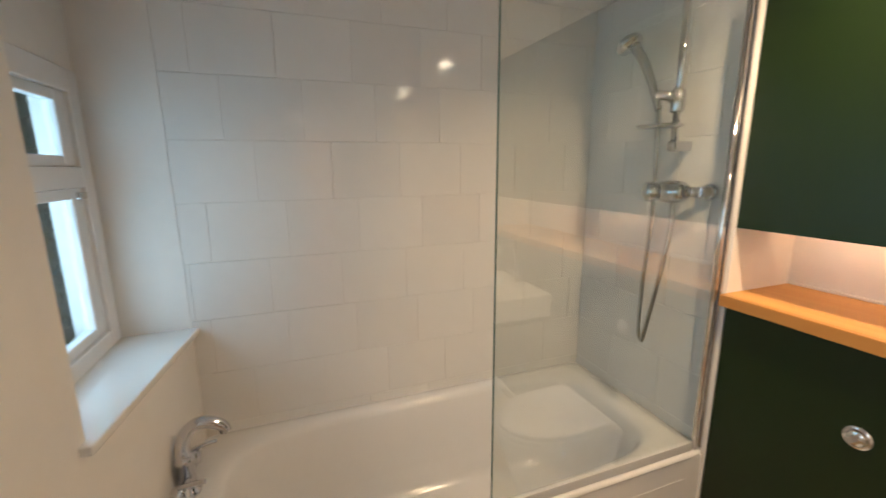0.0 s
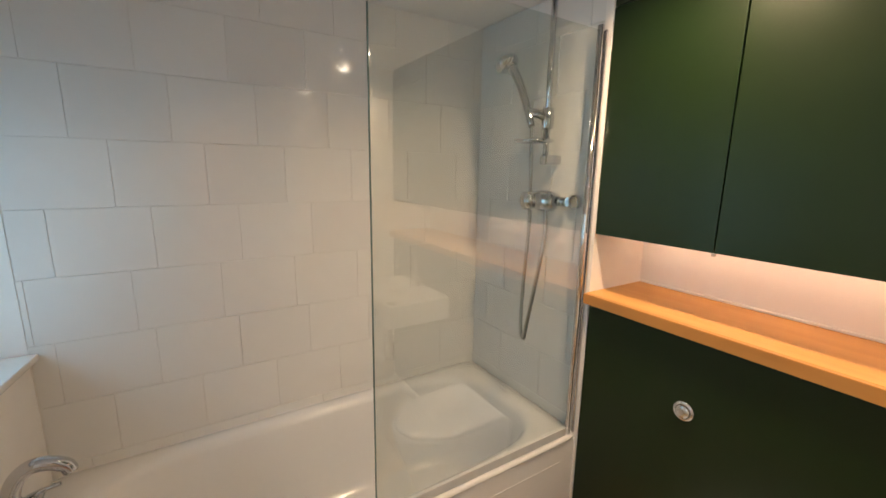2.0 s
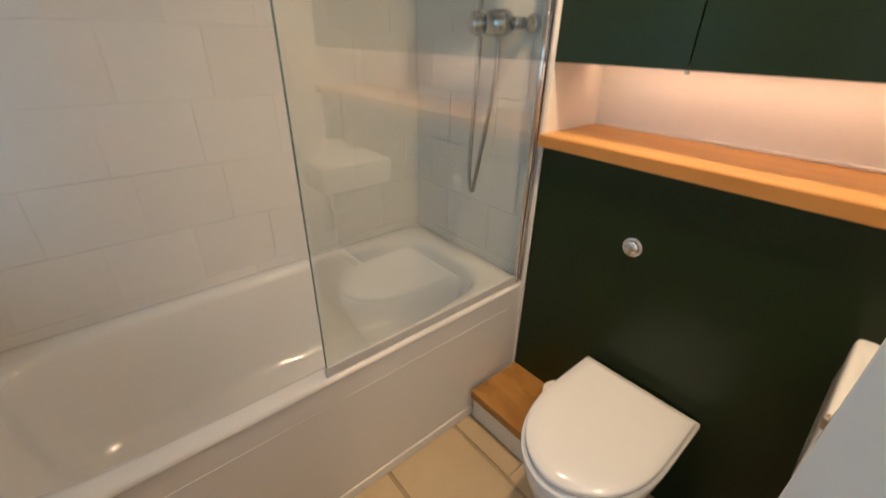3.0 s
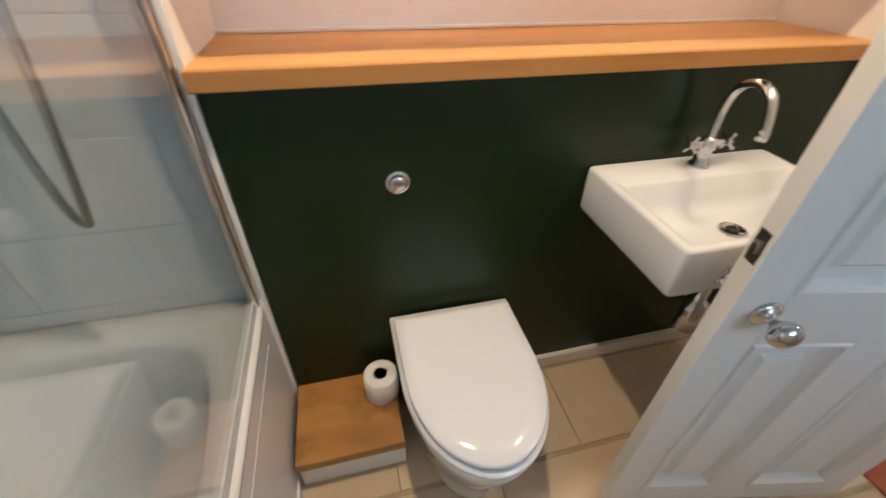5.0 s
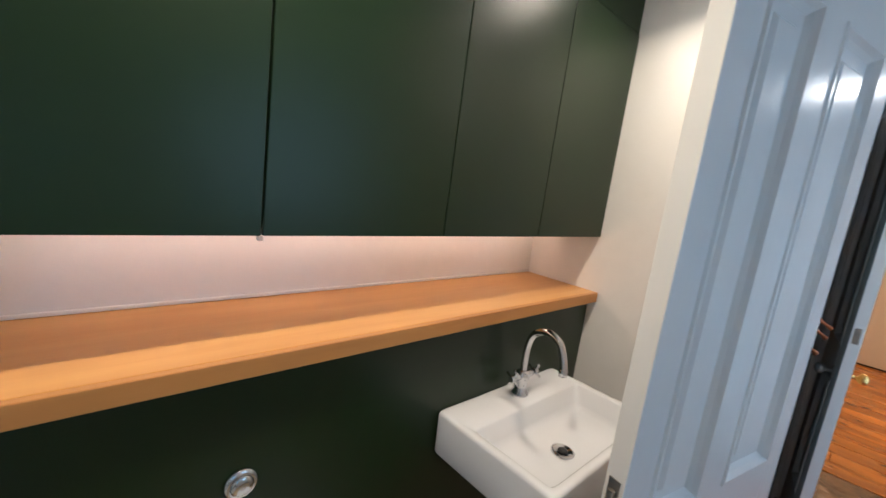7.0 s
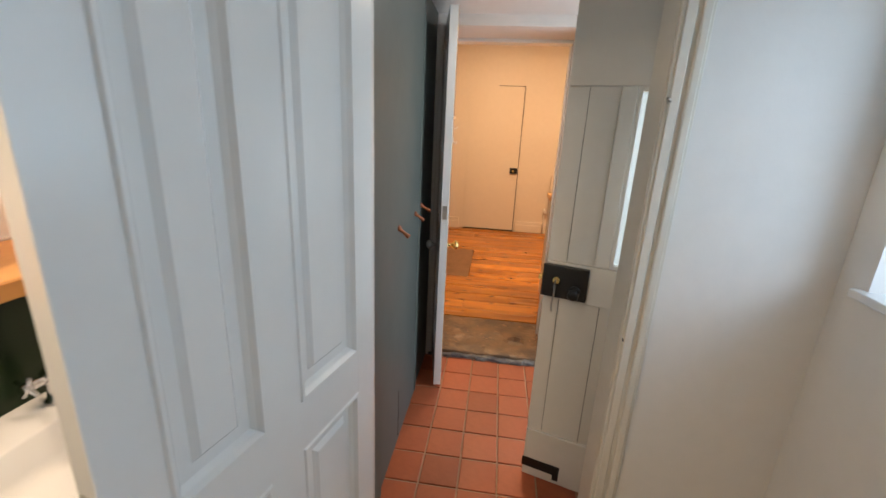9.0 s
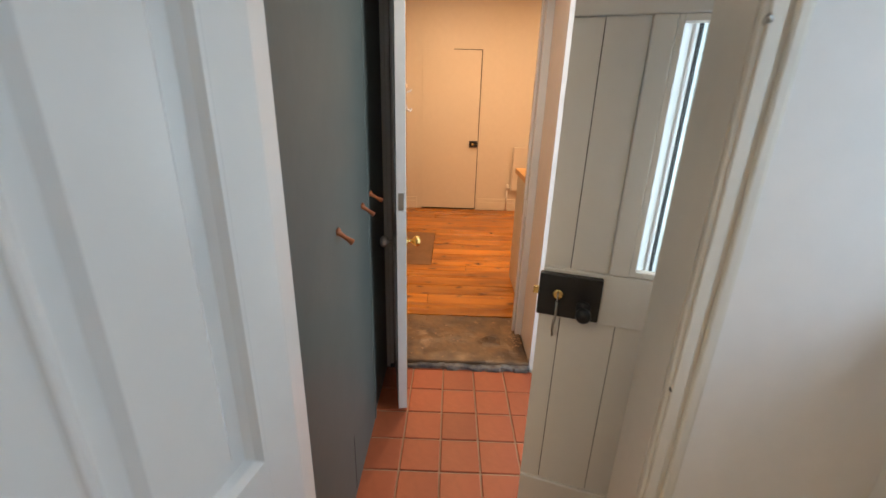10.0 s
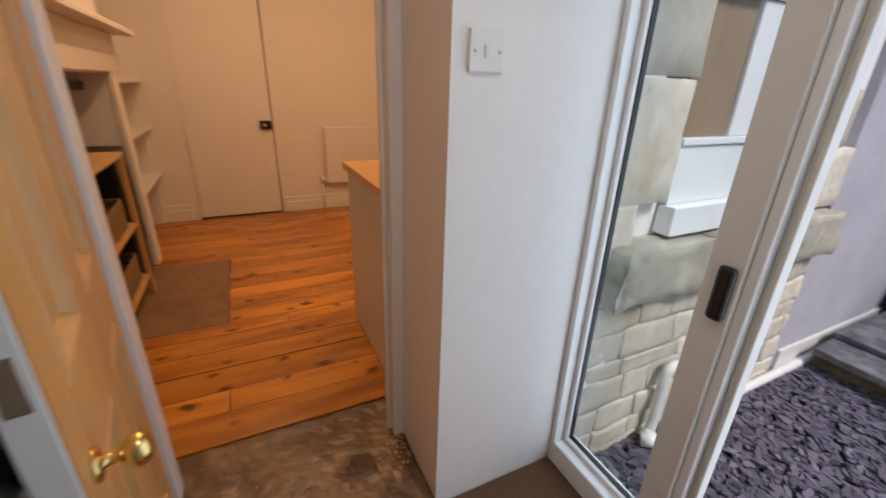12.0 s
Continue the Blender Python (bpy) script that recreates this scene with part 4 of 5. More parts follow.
boxes_part("stile", M_PLANKDOOR, garden_door, [(0.601, 0.708, -T / 2, T / 2, 0.0, 1.965)], bevel=0.003)
boxes_part("top_rail", M_PLANKDOOR, garden_door, [(0.0, 0.60, -T / 2, T / 2, 1.601, 1.965)], bevel=0.003)
boxes_part("lock_rail", M_PLANKDOOR, garden_door, [(0.0, 0.60, -T / 2, T / 2, 0.841, 0.989)], bevel=0.003)
boxes_part("bottom_rail", M_PLANKDOOR, garden_door, [(0.0, 0.60, -T / 2, T / 2, 0.0, 0.234)], bevel=0.005)
light = boxes_part("glazing_bead", M_PLANKDOOR, garden_door, [(0.2165, 0.23, -0.014, 0.014, 0.99, 1.60), (0.587, 0.6005, -0.014, 0.014, 0.99, 1.60), (0.23, 0.587, -0.014, 0.014, 0.99, 1.005), (0.23, 0.587, -0.014, 0.014, 1.585, 1.60)], bevel=0.002)
pane = boxes_part("pane", M_GLASS, garden_door, [(0.229, 0.588, -0.002, 0.002, 1.004, 1.586)])
pane.visible_shadow = False
lock = boxes_part("rim_lock", M_BLACK, garden_door, [(-0.008, 0.156, -0.042, -0.0215, 0.855, 0.98)], "black rim lock case", 0.003)
bm = bmesh.new()
lathe(bm, [(0.014, 0.0), (0.015, 0.004), (0.010, 0.007)], pose(0.045, -0.0455, 0.925, 90, 0, 0), 20)
part("key_escutcheon", bm, M_BRASS, lock, "brass key escutcheon")
bm = bmesh.new()
box(bm, 0.043, 0.047, -0.075, -0.050, 0.917, 0.933, 0.001)
tube(bm, [(0.045, -0.072, 0.915), (0.046, -0.074, 0.88), (0.042, -0.073, 0.84), (0.044, -0.072, 0.81)], 0.0035, 8)
part("key", bm, M_STEEL, lock, "key with a dangling ring")
bm = bmesh.new()
knob(bm, pose(0.115, -0.0455, 0.895, 90, 0, 0), 0.020)
part("lock_knob", bm, M_BLACK, lock, "small black turn knob")
boxes_part("bolt", M_BRASS, lock, [(-0.022, -0.006, -0.040, -0.028, 0.915, 0.935)], "brass lock bolt", 0.001)
boxes_part("kick_strap", M_BLACK, garden_door, [(-0.004, 0.155, -0.0245, -0.0205, 0.045, 0.09), (0.13, 0.155, -0.0245, -0.0205, 0.02, 0.046)], "black iron strap at the foot", 0.001)
for z in (0.25, 1.75):
    boxes_part("hinge", M_GLOSS, garden_door, [(0.704, 0.722, -0.026, -0.012, z, z + 0.09)], "painted butt hinge", 0.003)


# garden door frame with a fixed side light
gframe = thing("window_3", (2.4, -1.95, 0), "white frame with a fixed full-height side light", "window", kind="structure")
boxes_part("frame", M_GLOSS, gframe, [(1.79, 1.825, -1.99, -1.89, 0, 2.0)], bevel=0.003)
# The door's darker off-white stands in for the shade on this post.
boxes_part("post", M_PLANKDOOR, gframe, [(2.485, 2.562, -1.965, -1.885, 0, 2.0)], "wide post carrying the lock keep, shade put into its colour", 0.004)
boxes_part("post_bead", M_UPVC, gframe, [(2.460, 2.4845, -1.965, -1.900, 0, 2.0)], bevel=0.004)
boxes_part("draught_strip", M_FRAME, gframe, [(2.450, 2.4595, -1.964, -1.930, 0, 2.0)], bevel=0.003)
# White bead given the darker off-white to dim the sunlight on it.
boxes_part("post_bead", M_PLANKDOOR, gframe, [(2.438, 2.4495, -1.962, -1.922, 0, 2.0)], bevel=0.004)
boxes_part("frame", M_UPVC, gframe, [(2.912, 2.933, -1.985, -1.885, 0, 2.0)], bevel=0.004)
boxes_part("frame", M_UPVC, gframe, [(2.5625, 2.9115, -1.985, -1.885, 0, 0.10)], "low white bottom rail", 0.006)
boxes_part("frame", M_UPVC, gframe, [(2.5625, 2.9115, -1.985, -1.885, 1.93, 2.0)], bevel=0.004)
for q in ((2.563, 2.580, 0.101, 1.929), (2.894, 2.911, 0.101, 1.929), (2.5805, 2.8935, 0.101, 0.118), (2.5805, 2.8935, 1.912, 1.929)):
    boxes_part("bead", M_UPVC, gframe, [(q[0], q[1], -1.965, -1.925, q[2], q[3])], bevel=0.004)
for q in ((2.5805, 2.5845, 0.118, 1.912), (2.8895, 2.8935, 0.118, 1.912), (2.5845, 2.8895, 0.118, 0.122)):
    boxes_part("gasket", M_BLACK, gframe, [(q[0], q[1], -1.957, -1.940, q[2], q[3])], "thin black glazing gasket")
pane = boxes_part("pane", M_GLASS, gframe, [(2.5845, 2.8895, -1.951, -1.947, 0.122, 1.911)])
pane.visible_shadow = False
bm = bmesh.new()
box(bm, 2.49, 2.528, -1.884, -1.862, 0.875, 1.005, 0.010, 3)
part("lock_keep", bm, M_BLACK, gframe, "black iron lock keep")
boxes_part("threshold", M_FRAME, gframe, [(1.826, 2.41, -2.02, -1.89, -0.02, 0.012)], "worn timber threshold", 0.004)

# ---- hall ----
mat_thing = thing("door_mat", (2.4, -1.65, 0), "brown coir mat inside the garden door", "door mat")
bm = bmesh.new()
box(bm, 1.90, 2.932, -1.885, -1.425, -0.004, 0.006, 0.003)
part("mat", bm, M_MAT, mat_thing)

flag = thing("floor_threshold", (3.2, -1.0, 0), "worn brown flagstone threshold with a rough slate edge", "threshold", kind="structure")
bm = bmesh.new()
box(bm, 2.935, 3.47, -1.399, -0.551, -0.05, 0.036, 0.010)
bmesh.ops.subdivide_edges(bm, edges=bm.edges[:], cuts=36, use_grid_fill=True)
for v in bm.verts:
    if v.co.z > 0.02:
        chip = math.hypot((v.co.x - 3.16) * 1.2, v.co.y + 1.185) + 0.02 * noise.noise(v.co * 30)
        v.co.z += 0.006 * noise.noise(v.co * 6) + 0.004 * noise.noise(v.co * 17) + 0.0025 * noise.noise(v.co * 45)
        v.co.z += 0.009 * math.exp(-((chip - 0.050) / 0.012) ** 2) - 0.008 * math.exp(-(chip / 0.03) ** 2)
part("slab", bm, M_FLAG, flag)
bm = bmesh.new()
box(bm, 2.900, 2.934, -1.398, -0.602, -0.03, 0.022, 0.006, 1)
bmesh.ops.subdivide_edges(bm, edges=[e for e in bm.edges if e.calc_length() > 0.3], cuts=70)
for v in bm.verts:
    step = noise.cell(Vector((v.co.y * 13, 0.3, 0.1)))
    v.co.x += 0.010 * noise.noise(v.co * 22) + (0.007 * step if v.co.x < 2.915 else 0)
    v.co.z += 0.009 * noise.noise(v.co * 16 + Vector((4, 0, 1))) + 0.005 * noise.noise(v.co * 50)
part("edging", bm, M_FLAGEDGE, flag, "broken dark slate edging")


crumbs, crumb_faces = [], []
for _ in range(70):
    c = Vector((random.gauss(3.20, 0.07), -1.385 + abs(random.gauss(0, 0.03)), 0.040))
    if random.random() < 0.4:
        c = Vector((random.uniform(2.94, 3.45), random.uniform(-1.38, -0.63), 0.039))
    r, o = random.uniform(0.003, 0.011), len(crumbs)
    for a in ((1, 0, 0), (0, 1, 0), (-1, 0.2, 0), (0.1, -1, 0), (0, 0, 0.7), (0, 0, -0.5)):
        crumbs.append(tuple(c + Vector(a) * r * random.uniform(0.6, 1.2)))
    for q in ((0, 1, 4), (1, 2, 4), (2, 3, 4), (3, 0, 4), (1, 0, 5), (2, 1, 5), (3, 2, 5), (0, 3, 5)):
        crumb_faces.append(tuple(o + k for k in q))
me = bpy.data.meshes.new("plaster_crumbs")
me.from_pydata(crumbs, [], crumb_faces)
me.materials.append(M_QGROUT)
tagged(new("plaster_crumbs", me), "loose plaster crumbs on the flagstone", "rubble", "", "stuff")


def peg(x, z, tilt, label):
    p = thing("coat_peg", (x, -0.594, z), label, "coat peg", "row of coat pegs")
    bm = bmesh.new()
    lathe(bm, [(0.013, -0.006), (0.012, 0.003), (0.008, 0.008), (0.0062, 0.026), (0.0072, 0.038), (0.0095, 0.049), (0.0100, 0.053), (0.007, 0.055)], pose(x, -0.5945, z, 90 - tilt, 0, 8), 14)
    part("dowel", bm, M_PEG, p)


for q in ((2.062, 1.064, -38), (2.390, 1.062, -36)):
    peg(q[0], q[1], q[2], "turned reddish wooden coat peg on the grey wall")
peg(2.548, 1.075, -30, "turned reddish wooden coat peg on the grey wall")
solid("trim_grey_bead", M_GREY, [(2.494, 2.514, -0.598, -0.590, 0.0, 2.06)], "narrow grey bead closing the boarded wall", "trim", bevel=0.004)
solid("trim_grey_seam", M_DARK, [(2.1085, 2.1105, -0.5952, -0.592, 0.02, 0.27)], "short dark seam of a hatch in the grey wall", "seam")

switch = thing("light_switch", (2.935, -1.486, 1.421), "square white light switch on the hall wall", "light switch")
boxes_part("plate", M_SWITCH, switch, [(2.925, 2.9355, -1.531, -1.441, 1.378, 1.464)], bevel=0.003)
boxes_part("rocker", M_SWITCH, switch, [(2.921, 2.926, -1.494, -1.478, 1.408, 1.434)], "white rocker", 0.002)
for y in (-1.518, -1.454):
    bm = bmesh.new()
    lathe(bm, [(0.0035, 0.0), (0.0035, 0.002), (0.002, 0.0022)], pose(2.925, y, 1.421, 0, -90, 0), 12)
    part("screw", bm, M_STEEL, switch, "brass screw head")

# ---- kitchen ----
cup = thing("door_4", (6.59, -0.88, 0.04), "flush white cupboard door with a black lock", "door", kind="structure")
boxes_part("leaf", M_KWALL, cup, [(6.587, 6.6, -1.258, -0.508, 0.058, 2.095)], bevel=0.001)
boxes_part("gap", M_DARK, cup, [(6.5865, 6.599, -1.267, -1.2585, 0.045, 2.104)], "dark gap at the closing edge")
boxes_part("gap", M_DARK, cup, [(6.5865, 6.599, -1.2584, -0.90, 2.096, 2.102)])
boxes_part("gap", M_DARK, cup, [(6.5865, 6.599, -1.258, -0.508, 0.041, 0.057)])
boxes_part("lock", M_BLACK, cup, [(6.565, 6.586, -1.252, -1.145, 0.905, 0.985)], "small black box lock", 0.003)
bm = bmesh.new()
knob(bm, pose(6.565, -1.19, 0.945, 0, -90, 0), 0.016)
part("knob", bm, M_BRASS, cup, "brass knob")

rad = thing("radiator", (6.57, -2.2, 0.3), "white panel radiator on the far kitchen wall", "radiator")
bm = bmesh.new()
box(bm, 6.53, 6.572, -2.75, -1.75, 0.33, 0.92, 0.008)
part("panel", bm, M_KWALL, rad)
bm = bmesh.new()
tube(bm, [(6.55, -1.752, 0.37), (6.55, -1.70, 0.37)], 0.010, 10, curved=False)
lathe(bm, [(0.018, -0.03), (0.020, 0.0), (0.020, 0.04), (0.012, 0.05)], pose(6.55, -1.70, 0.37))
tube(bm, [(6.55, -1.70, 0.34), (6.55, -1.70, 0.045)], 0.008, 10, curved=False)
part("valve", bm, M_PIPE, rad, "white valve and tail pipe")
boxes_part("bracket", M_KWALL, rad, [(6.572, 6.599, -2.6, -2.56, 0.4, 0.85)])
boxes_part("bracket", M_KWALL, rad, [(6.572, 6.599, -1.94, -1.90, 0.4, 0.85)])

unit = thing("base_cabinet", (3.8, -1.8, 0.04), "pale painted kitchen base cabinet beside the doorway", "cabinet")
boxes_part("body", M_CAB, unit, [(3.345, 4.18, -2.05, -1.46, 0.041, 0.925)], bevel=0.002)
boxes_part("end_panel", M_CAB, unit, [(3.345, 4.19, -1.459, -1.445, 0.045, 0.925)], bevel=0.002)
top = thing("worktop", (3.8, -1.8, 0.926), "oiled wooden kitchen worktop on the cabinet", "worktop")
boxes_part("slab", M_PINE, top, [(3.335, 4.225, -2.06, -1.428, 0.926, 0.966)], bevel=0.004)

hearth = thing("hearth", (4.9, -0.5, 0.02), "flat dark stone hearth slab in the boards", "hearth", kind="structure")
boxes_part("slab", M_HEARTH, hearth, [(4.40, 5.40, -0.755, 0.11, 0.0, 0.042)], bevel=0.003)
mantel = thing("mantelpiece", (4.8, -0.27, 0.04), "white painted wooden mantelpiece round the hearth", "mantelpiece")
boxes_part("shelf", M_KWALL, mantel, [(3.95, 5.78, -0.40, -0.252, 1.60, 1.635)], bevel=0.006)
boxes_part("frieze", M_KWALL, mantel, [(4.0, 5.68, -0.29, -0.252, 1.37, 1.598)], bevel=0.004)
for a, b in ((3.96, 4.08), (5.47, 5.60)):
    boxes_part("pilaster", M_KWALL, mantel, [(a, b, -0.285, -0.252, 0.042, 1.369)], bevel=0.004)
stove = thing("range_stove", (5.1, -0.02, 0.042), "black cast-iron range in the hearth recess", "stove")
boxes_part("body", M_IRON, stove, [(4.20, 5.08, -0.085, 0.11, 0.043, 1.26)], bevel=0.01)
boxes_part("hood", M_IRON, stove, [(4.20, 5.47, -0.13, 0.11, 1.261, 1.31)], bevel=0.01)
boxes_part("door", M_IRON, stove, [(4.30, 4.98, -0.096, -0.0855, 0.25, 0.80)], bevel=0.006)
boxes_part("oven_tower", M_IRON, stove, [(5.10, 5.38, -0.262, 0.11, 0.043, 0.93)], "tall black oven side", 0.012)
boxes_part("oven_door", M_IRON, stove, [(5.13, 5.35, -0.276, -0.263, 0.30, 0.80)], bevel=0.006)
bm = bmesh.new()
tube(bm, [(4.30, -0.105, 1.00), (4.98, -0.105, 1.00)], 0.010, 10, curved=False)
part("rail", bm, M_STEEL, stove, "steel rail")
rack = thing("wooden_rack", (4.72, -0.2, 0.042), "small pine rack with wicker baskets in the hearth", "rack")
boxes_part("top", M_PINE, rack, [(4.42, 5.03, -0.33, -0.115, 0.915, 0.94)], bevel=0.003)
for z in (0.50, 0.16):
    boxes_part("shelf", M_PINE, rack, [(4.44, 5.01, -0.32, -0.12, z, z + 0.018)], bevel=0.002)
for x in (4.43, 4.992):
    for y in (-0.325, -0.148):
        boxes_part("leg", M_PINE, rack, [(x, x + 0.028, y, y + 0.028, 0.043, 0.914)], bevel=0.003)
M_WICKER = material("brown wicker", (0.24, 0.13, 0.05), 0.8, vary=0.3, scale=20, bump=0.8, bump_scale=90)
for z in (0.519, 0.179):
    bk = thing("wicker_basket", (4.72, -0.205, z), "brown wicker basket on the pine rack", "basket", "baskets on the rack")
    bm = bmesh.new()
    for k in range(9):
        zz = z + 0.012 + k * 0.018
        rr = [(p[0], p[1], zz + 0.004 * math.sin(i * 0.9 + k * 3.1)) for i, p in enumerate(rounded(4.72, -0.205, 0.24, 0.085, zz, 5, 48))]
        tube(bm, rr + rr[:1], 0.009, 6, 1, curved=False)
    box(bm, 4.50, 4.94, -0.28, -0.13, z + 0.001, z + 0.010)
    part("weave", bm, M_WICKER, bk)
alcove = thing("alcove_shelves", (6.1, -0.05, 0.04), "white painted shelves in the chimney alcove", "shelves")
boxes_part("upright", M_KWALL, alcove, [(5.70, 5.73, -0.24, 0.118, 0.041, 0.915)], bevel=0.003)
boxes_part("upright", M_KWALL, alcove, [(6.555, 6.585, -0.20, 0.118, 0.041, 0.915)], bevel=0.003)
for z in (0.50, 0.916, 1.30):
    boxes_part("shelf", M_KWALL, alcove, [(5.662, 6.598, -0.25, 0.118, z, z + 0.028)], bevel=0.003)

# ---- outside ----
ground = solid("ground", M_SOIL, [(-60, 60, -80, -2.02, -0.30, -0.115)], "dark grit bed under slate chippings", "ground")
outer = solid("wall_outer", M_RENDER, [(-1.2, 1.79, -2.35, -2.2, -0.3, -0.1), (2.94, 2.981, -5.2, -3.46, -0.3, 2.9), (1.0, 3.3, -5.4, -5.2, -0.3, 2.9)], "pale grey rendered outside wall", "wall")
solid("trim_outer_plinth", M_PIPE, [(2.922, 2.9395, -5.19, -3.50, -0.112, 0.045)], "pale painted plinth at the wall foot", "trim", bevel=0.006)
roof = solid("roof_slab", M_CEIL, [(-1.0, 3.0, -2.2, 0.45, 2.41, 2.5)], "roof over the bathroom and hall", "roof")


def outside_block(bm, y0, y1, z0, z1, x_face, x_back=2.985, rough=0.006):
    vs = box(bm, x_face, x_back, y0, y1, z0, z1)
    bmesh.ops.bevel(bm, geom=bm.edges[:], offset=0.004, segments=1, affect="EDGES")
    bmesh.ops.subdivide_edges(bm, edges=[e for e in bm.edges if e.calc_length() > 0.05], cuts=4, use_grid_fill=True)
    for v in bm.verts:
        v.co += 0.35 * rough * noise.noise_vector(v.co * 24)
        v.co += Vector((rough * noise.noise(v.co * 9), rough * noise.noise(v.co * 11 + Vector((3, 1, 2))), rough * noise.noise(v.co * 10 + Vector((7, 5, 1)))))
    for f in bm.faces:
        f.smooth = True


stone_wall = thing("wall_stone", (2.97, -2.7, -0.12), "coursed pale limestone wall outside the garden door", "wall", kind="structure")
boxes_part("mortar", M_MORTAR, stone_wall, [(2.941, 2.979, -3.46, -2.0, -0.2, 0.70)])
z = -0.16
while z < 0.64:
    h = random.choice((0.085, 0.10, 0.12, 0.135))
    y = -2.0
    while y > -3.44:
        w = random.uniform(0.11, 0.34)
        y1 = max(y - w, -3.45)
        cuts = [(z, z + h)]
        for z0, z1 in cuts:
            z1 = min(z1, 0.658)
            if z1 - z0 > 0.02:
                bm = bmesh.new()
                outside_block(bm, y1 + 0.003, y - 0.003, z0 + 0.003, z1 - 0.003, 2.933 - random.uniform(0, 0.010), rough=0.012)
                part("stone", bm, M_STONE, stone_wall)
        y = y1
    z += h
for y0, y1 in ((-2.47, -2.01), (-2.98, -2.48), (-3.42, -2.99)):
    bm = bmesh.new()
    outside_block(bm, y0, y1, 0.665, 0.872, 2.862, rough=0.020)
    part("coping_stone", bm, M_COPING, stone_wall)
for a, b, y0, y1 in ((0.70, 1.005, -2.10, -1.995), (1.01, 1.388, -2.235, -1.995), (1.394, 1.78, -2.245, -1.995), (1.786, 2.2, -2.24, -1.995),
                     (0.885, 1.15, -3.45, -3.12), (1.156, 1.388, -3.33, -3.10), (1.394, 1.78, -3.24, -3.06), (1.786, 2.2, -3.28, -3.06)):
    bm = bmesh.new()
    outside_block(bm, y0, y1, a, b, 2.93)
    part("ashlar", bm, M_STONE, stone_wall, "large dressed pale stone")
owin = thing("window_4", (2.96, -2.65, 0.88), "white window with a brown blind in the stone wall", "window", kind="structure")
boxes_part("sill", M_UPVC, owin, [(2.905, 2.975, -3.10, -2.25, 0.885, 0.99)], "deep white sill", 0.006)
boxes_part("frame", M_UPVC, owin, [(2.945, 2.978, -3.09, -2.252, 0.991, 1.19)], bevel=0.004)
boxes_part("frame", M_UPVC, owin, [(2.935, 2.978, -3.09, -2.252, 1.191, 1.215)], bevel=0.004)
boxes_part("frame", M_UPVC, owin, [(2.945, 2.978, -2.64, -2.50, 1.216, 1.63)], bevel=0.004)
boxes_part("frame", M_UPVC, owin, [(2.935, 2.978, -3.09, -2.252, 1.631, 1.68)], bevel=0.004)
boxes_part("blind", M_BLIND, owin, [(2.962, 2.978, -2.498, -2.252, 1.216, 1.63)], "brown drawn blind")
boxes_part("blind", M_BLIND, owin, [(2.962, 2.978, -3.06, -2.642, 1.216, 1.63)], "brown drawn blind")
pane = boxes_part("pane", M_GLASS, owin, [(2.952, 2.955, -2.499, -2.252, 1.216, 1.63)])
pane.visible_shadow = False
pipe = thing("waste_pipe", (2.9, -2.6, -0.1), "white plastic waste pipe along the wall foot", "pipe")
bm = bmesh.new()
tube(bm, [(2.90, -2.66, 0.24), (2.89, -2.54, 0.275), (2.885, -2.455, 0.29), (2.885, -2.43, 0.26), (2.885, -2.43, 0.15), (2.885, -2.43, 0.0), (2.885, -2.42, -0.04), (2.86, -2.39, -0.055)], 0.022, 12)
part("drop", bm, M_PIPE, pipe)
bm = bmesh.new()
lathe(bm, [(0.034, -0.03), (0.034, 0.03), (0.026, 0.034)], pose(2.86, -2.39, -0.055, 80, 0, -40), 18)
part("gully_cap", bm, M_PIPE, pipe)
bm = bmesh.new()
tube(bm, [(2.90, -3.0, -0.085), (2.90, -3.5, -0.08), (2.90, -4.05, -0.07)], 0.024, 12)
part("run", bm, M_PIPE, pipe)
M_MOSSY = material("mossy weathered timber", (0.16, 0.13, 0.06), 0.9, vary=0.4, scale=5, bump=0.8, bump_scale=25, second=(0.10, 0.075, 0.05), second_scale=6)
M_SLAB = material("dark riven slate", (0.10, 0.10, 0.115), 0.65, vary=0.4, scale=4, bump=1.0, bump_scale=20, second=(0.28, 0.27, 0.27), second_scale=9)
for nm, mm, y0, y1, z0, z1, lab in (("timber_sleeper", M_MOSSY, -4.60, -3.78, -0.11, 0.0, "mossy timber sleeper by the wall"), ("stone_slab", M_SLAB, -4.64, -3.72, 0.001, 0.045, "dark riven slate slab on a sleeper"),
                                    ("stone_slab", M_SLAB, -4.60, -3.95, 0.046, 0.085, "dark riven slate slab on another slab")):
    sl = thing(nm, (2.6, (y0 + y1) / 2, z0), lab, "slab")
    bm = bmesh.new()
    box(bm, 2.15, 2.87, y0, y1, z0, z1, 0.008)
    bmesh.ops.subdivide_edges(bm, edges=bm.edges[:], cuts=3, use_grid_fill=True)
    for v in bm.verts:
        v.co += 0.010 * Vector((noise.noise(v.co * 8), noise.noise(v.co * 9 + Vector((2, 3, 4))), 0.2 * noise.noise(v.co * 12)))
    part("slab", bm, mm, sl)
dark_pot = thing("black_bag", (2.85, -4.78, -0.11), "black bag standing against the far wall", "bag")
bm = bmesh.new()
loft(bm, [rounded(2.80, -4.85, 0.13, 0.14, -0.112, 4, 24), rounded(2.80, -4.85, 0.15, 0.16, 0.05, 3, 24), rounded(2.79, -4.85, 0.12, 0.13, 0.30, 2.6, 24), rounded(2.80, -4.86, 0.03, 0.05, 0.42, 2, 24)], close_last=True)
part("sack", bm, M_BLACK, dark_pot)


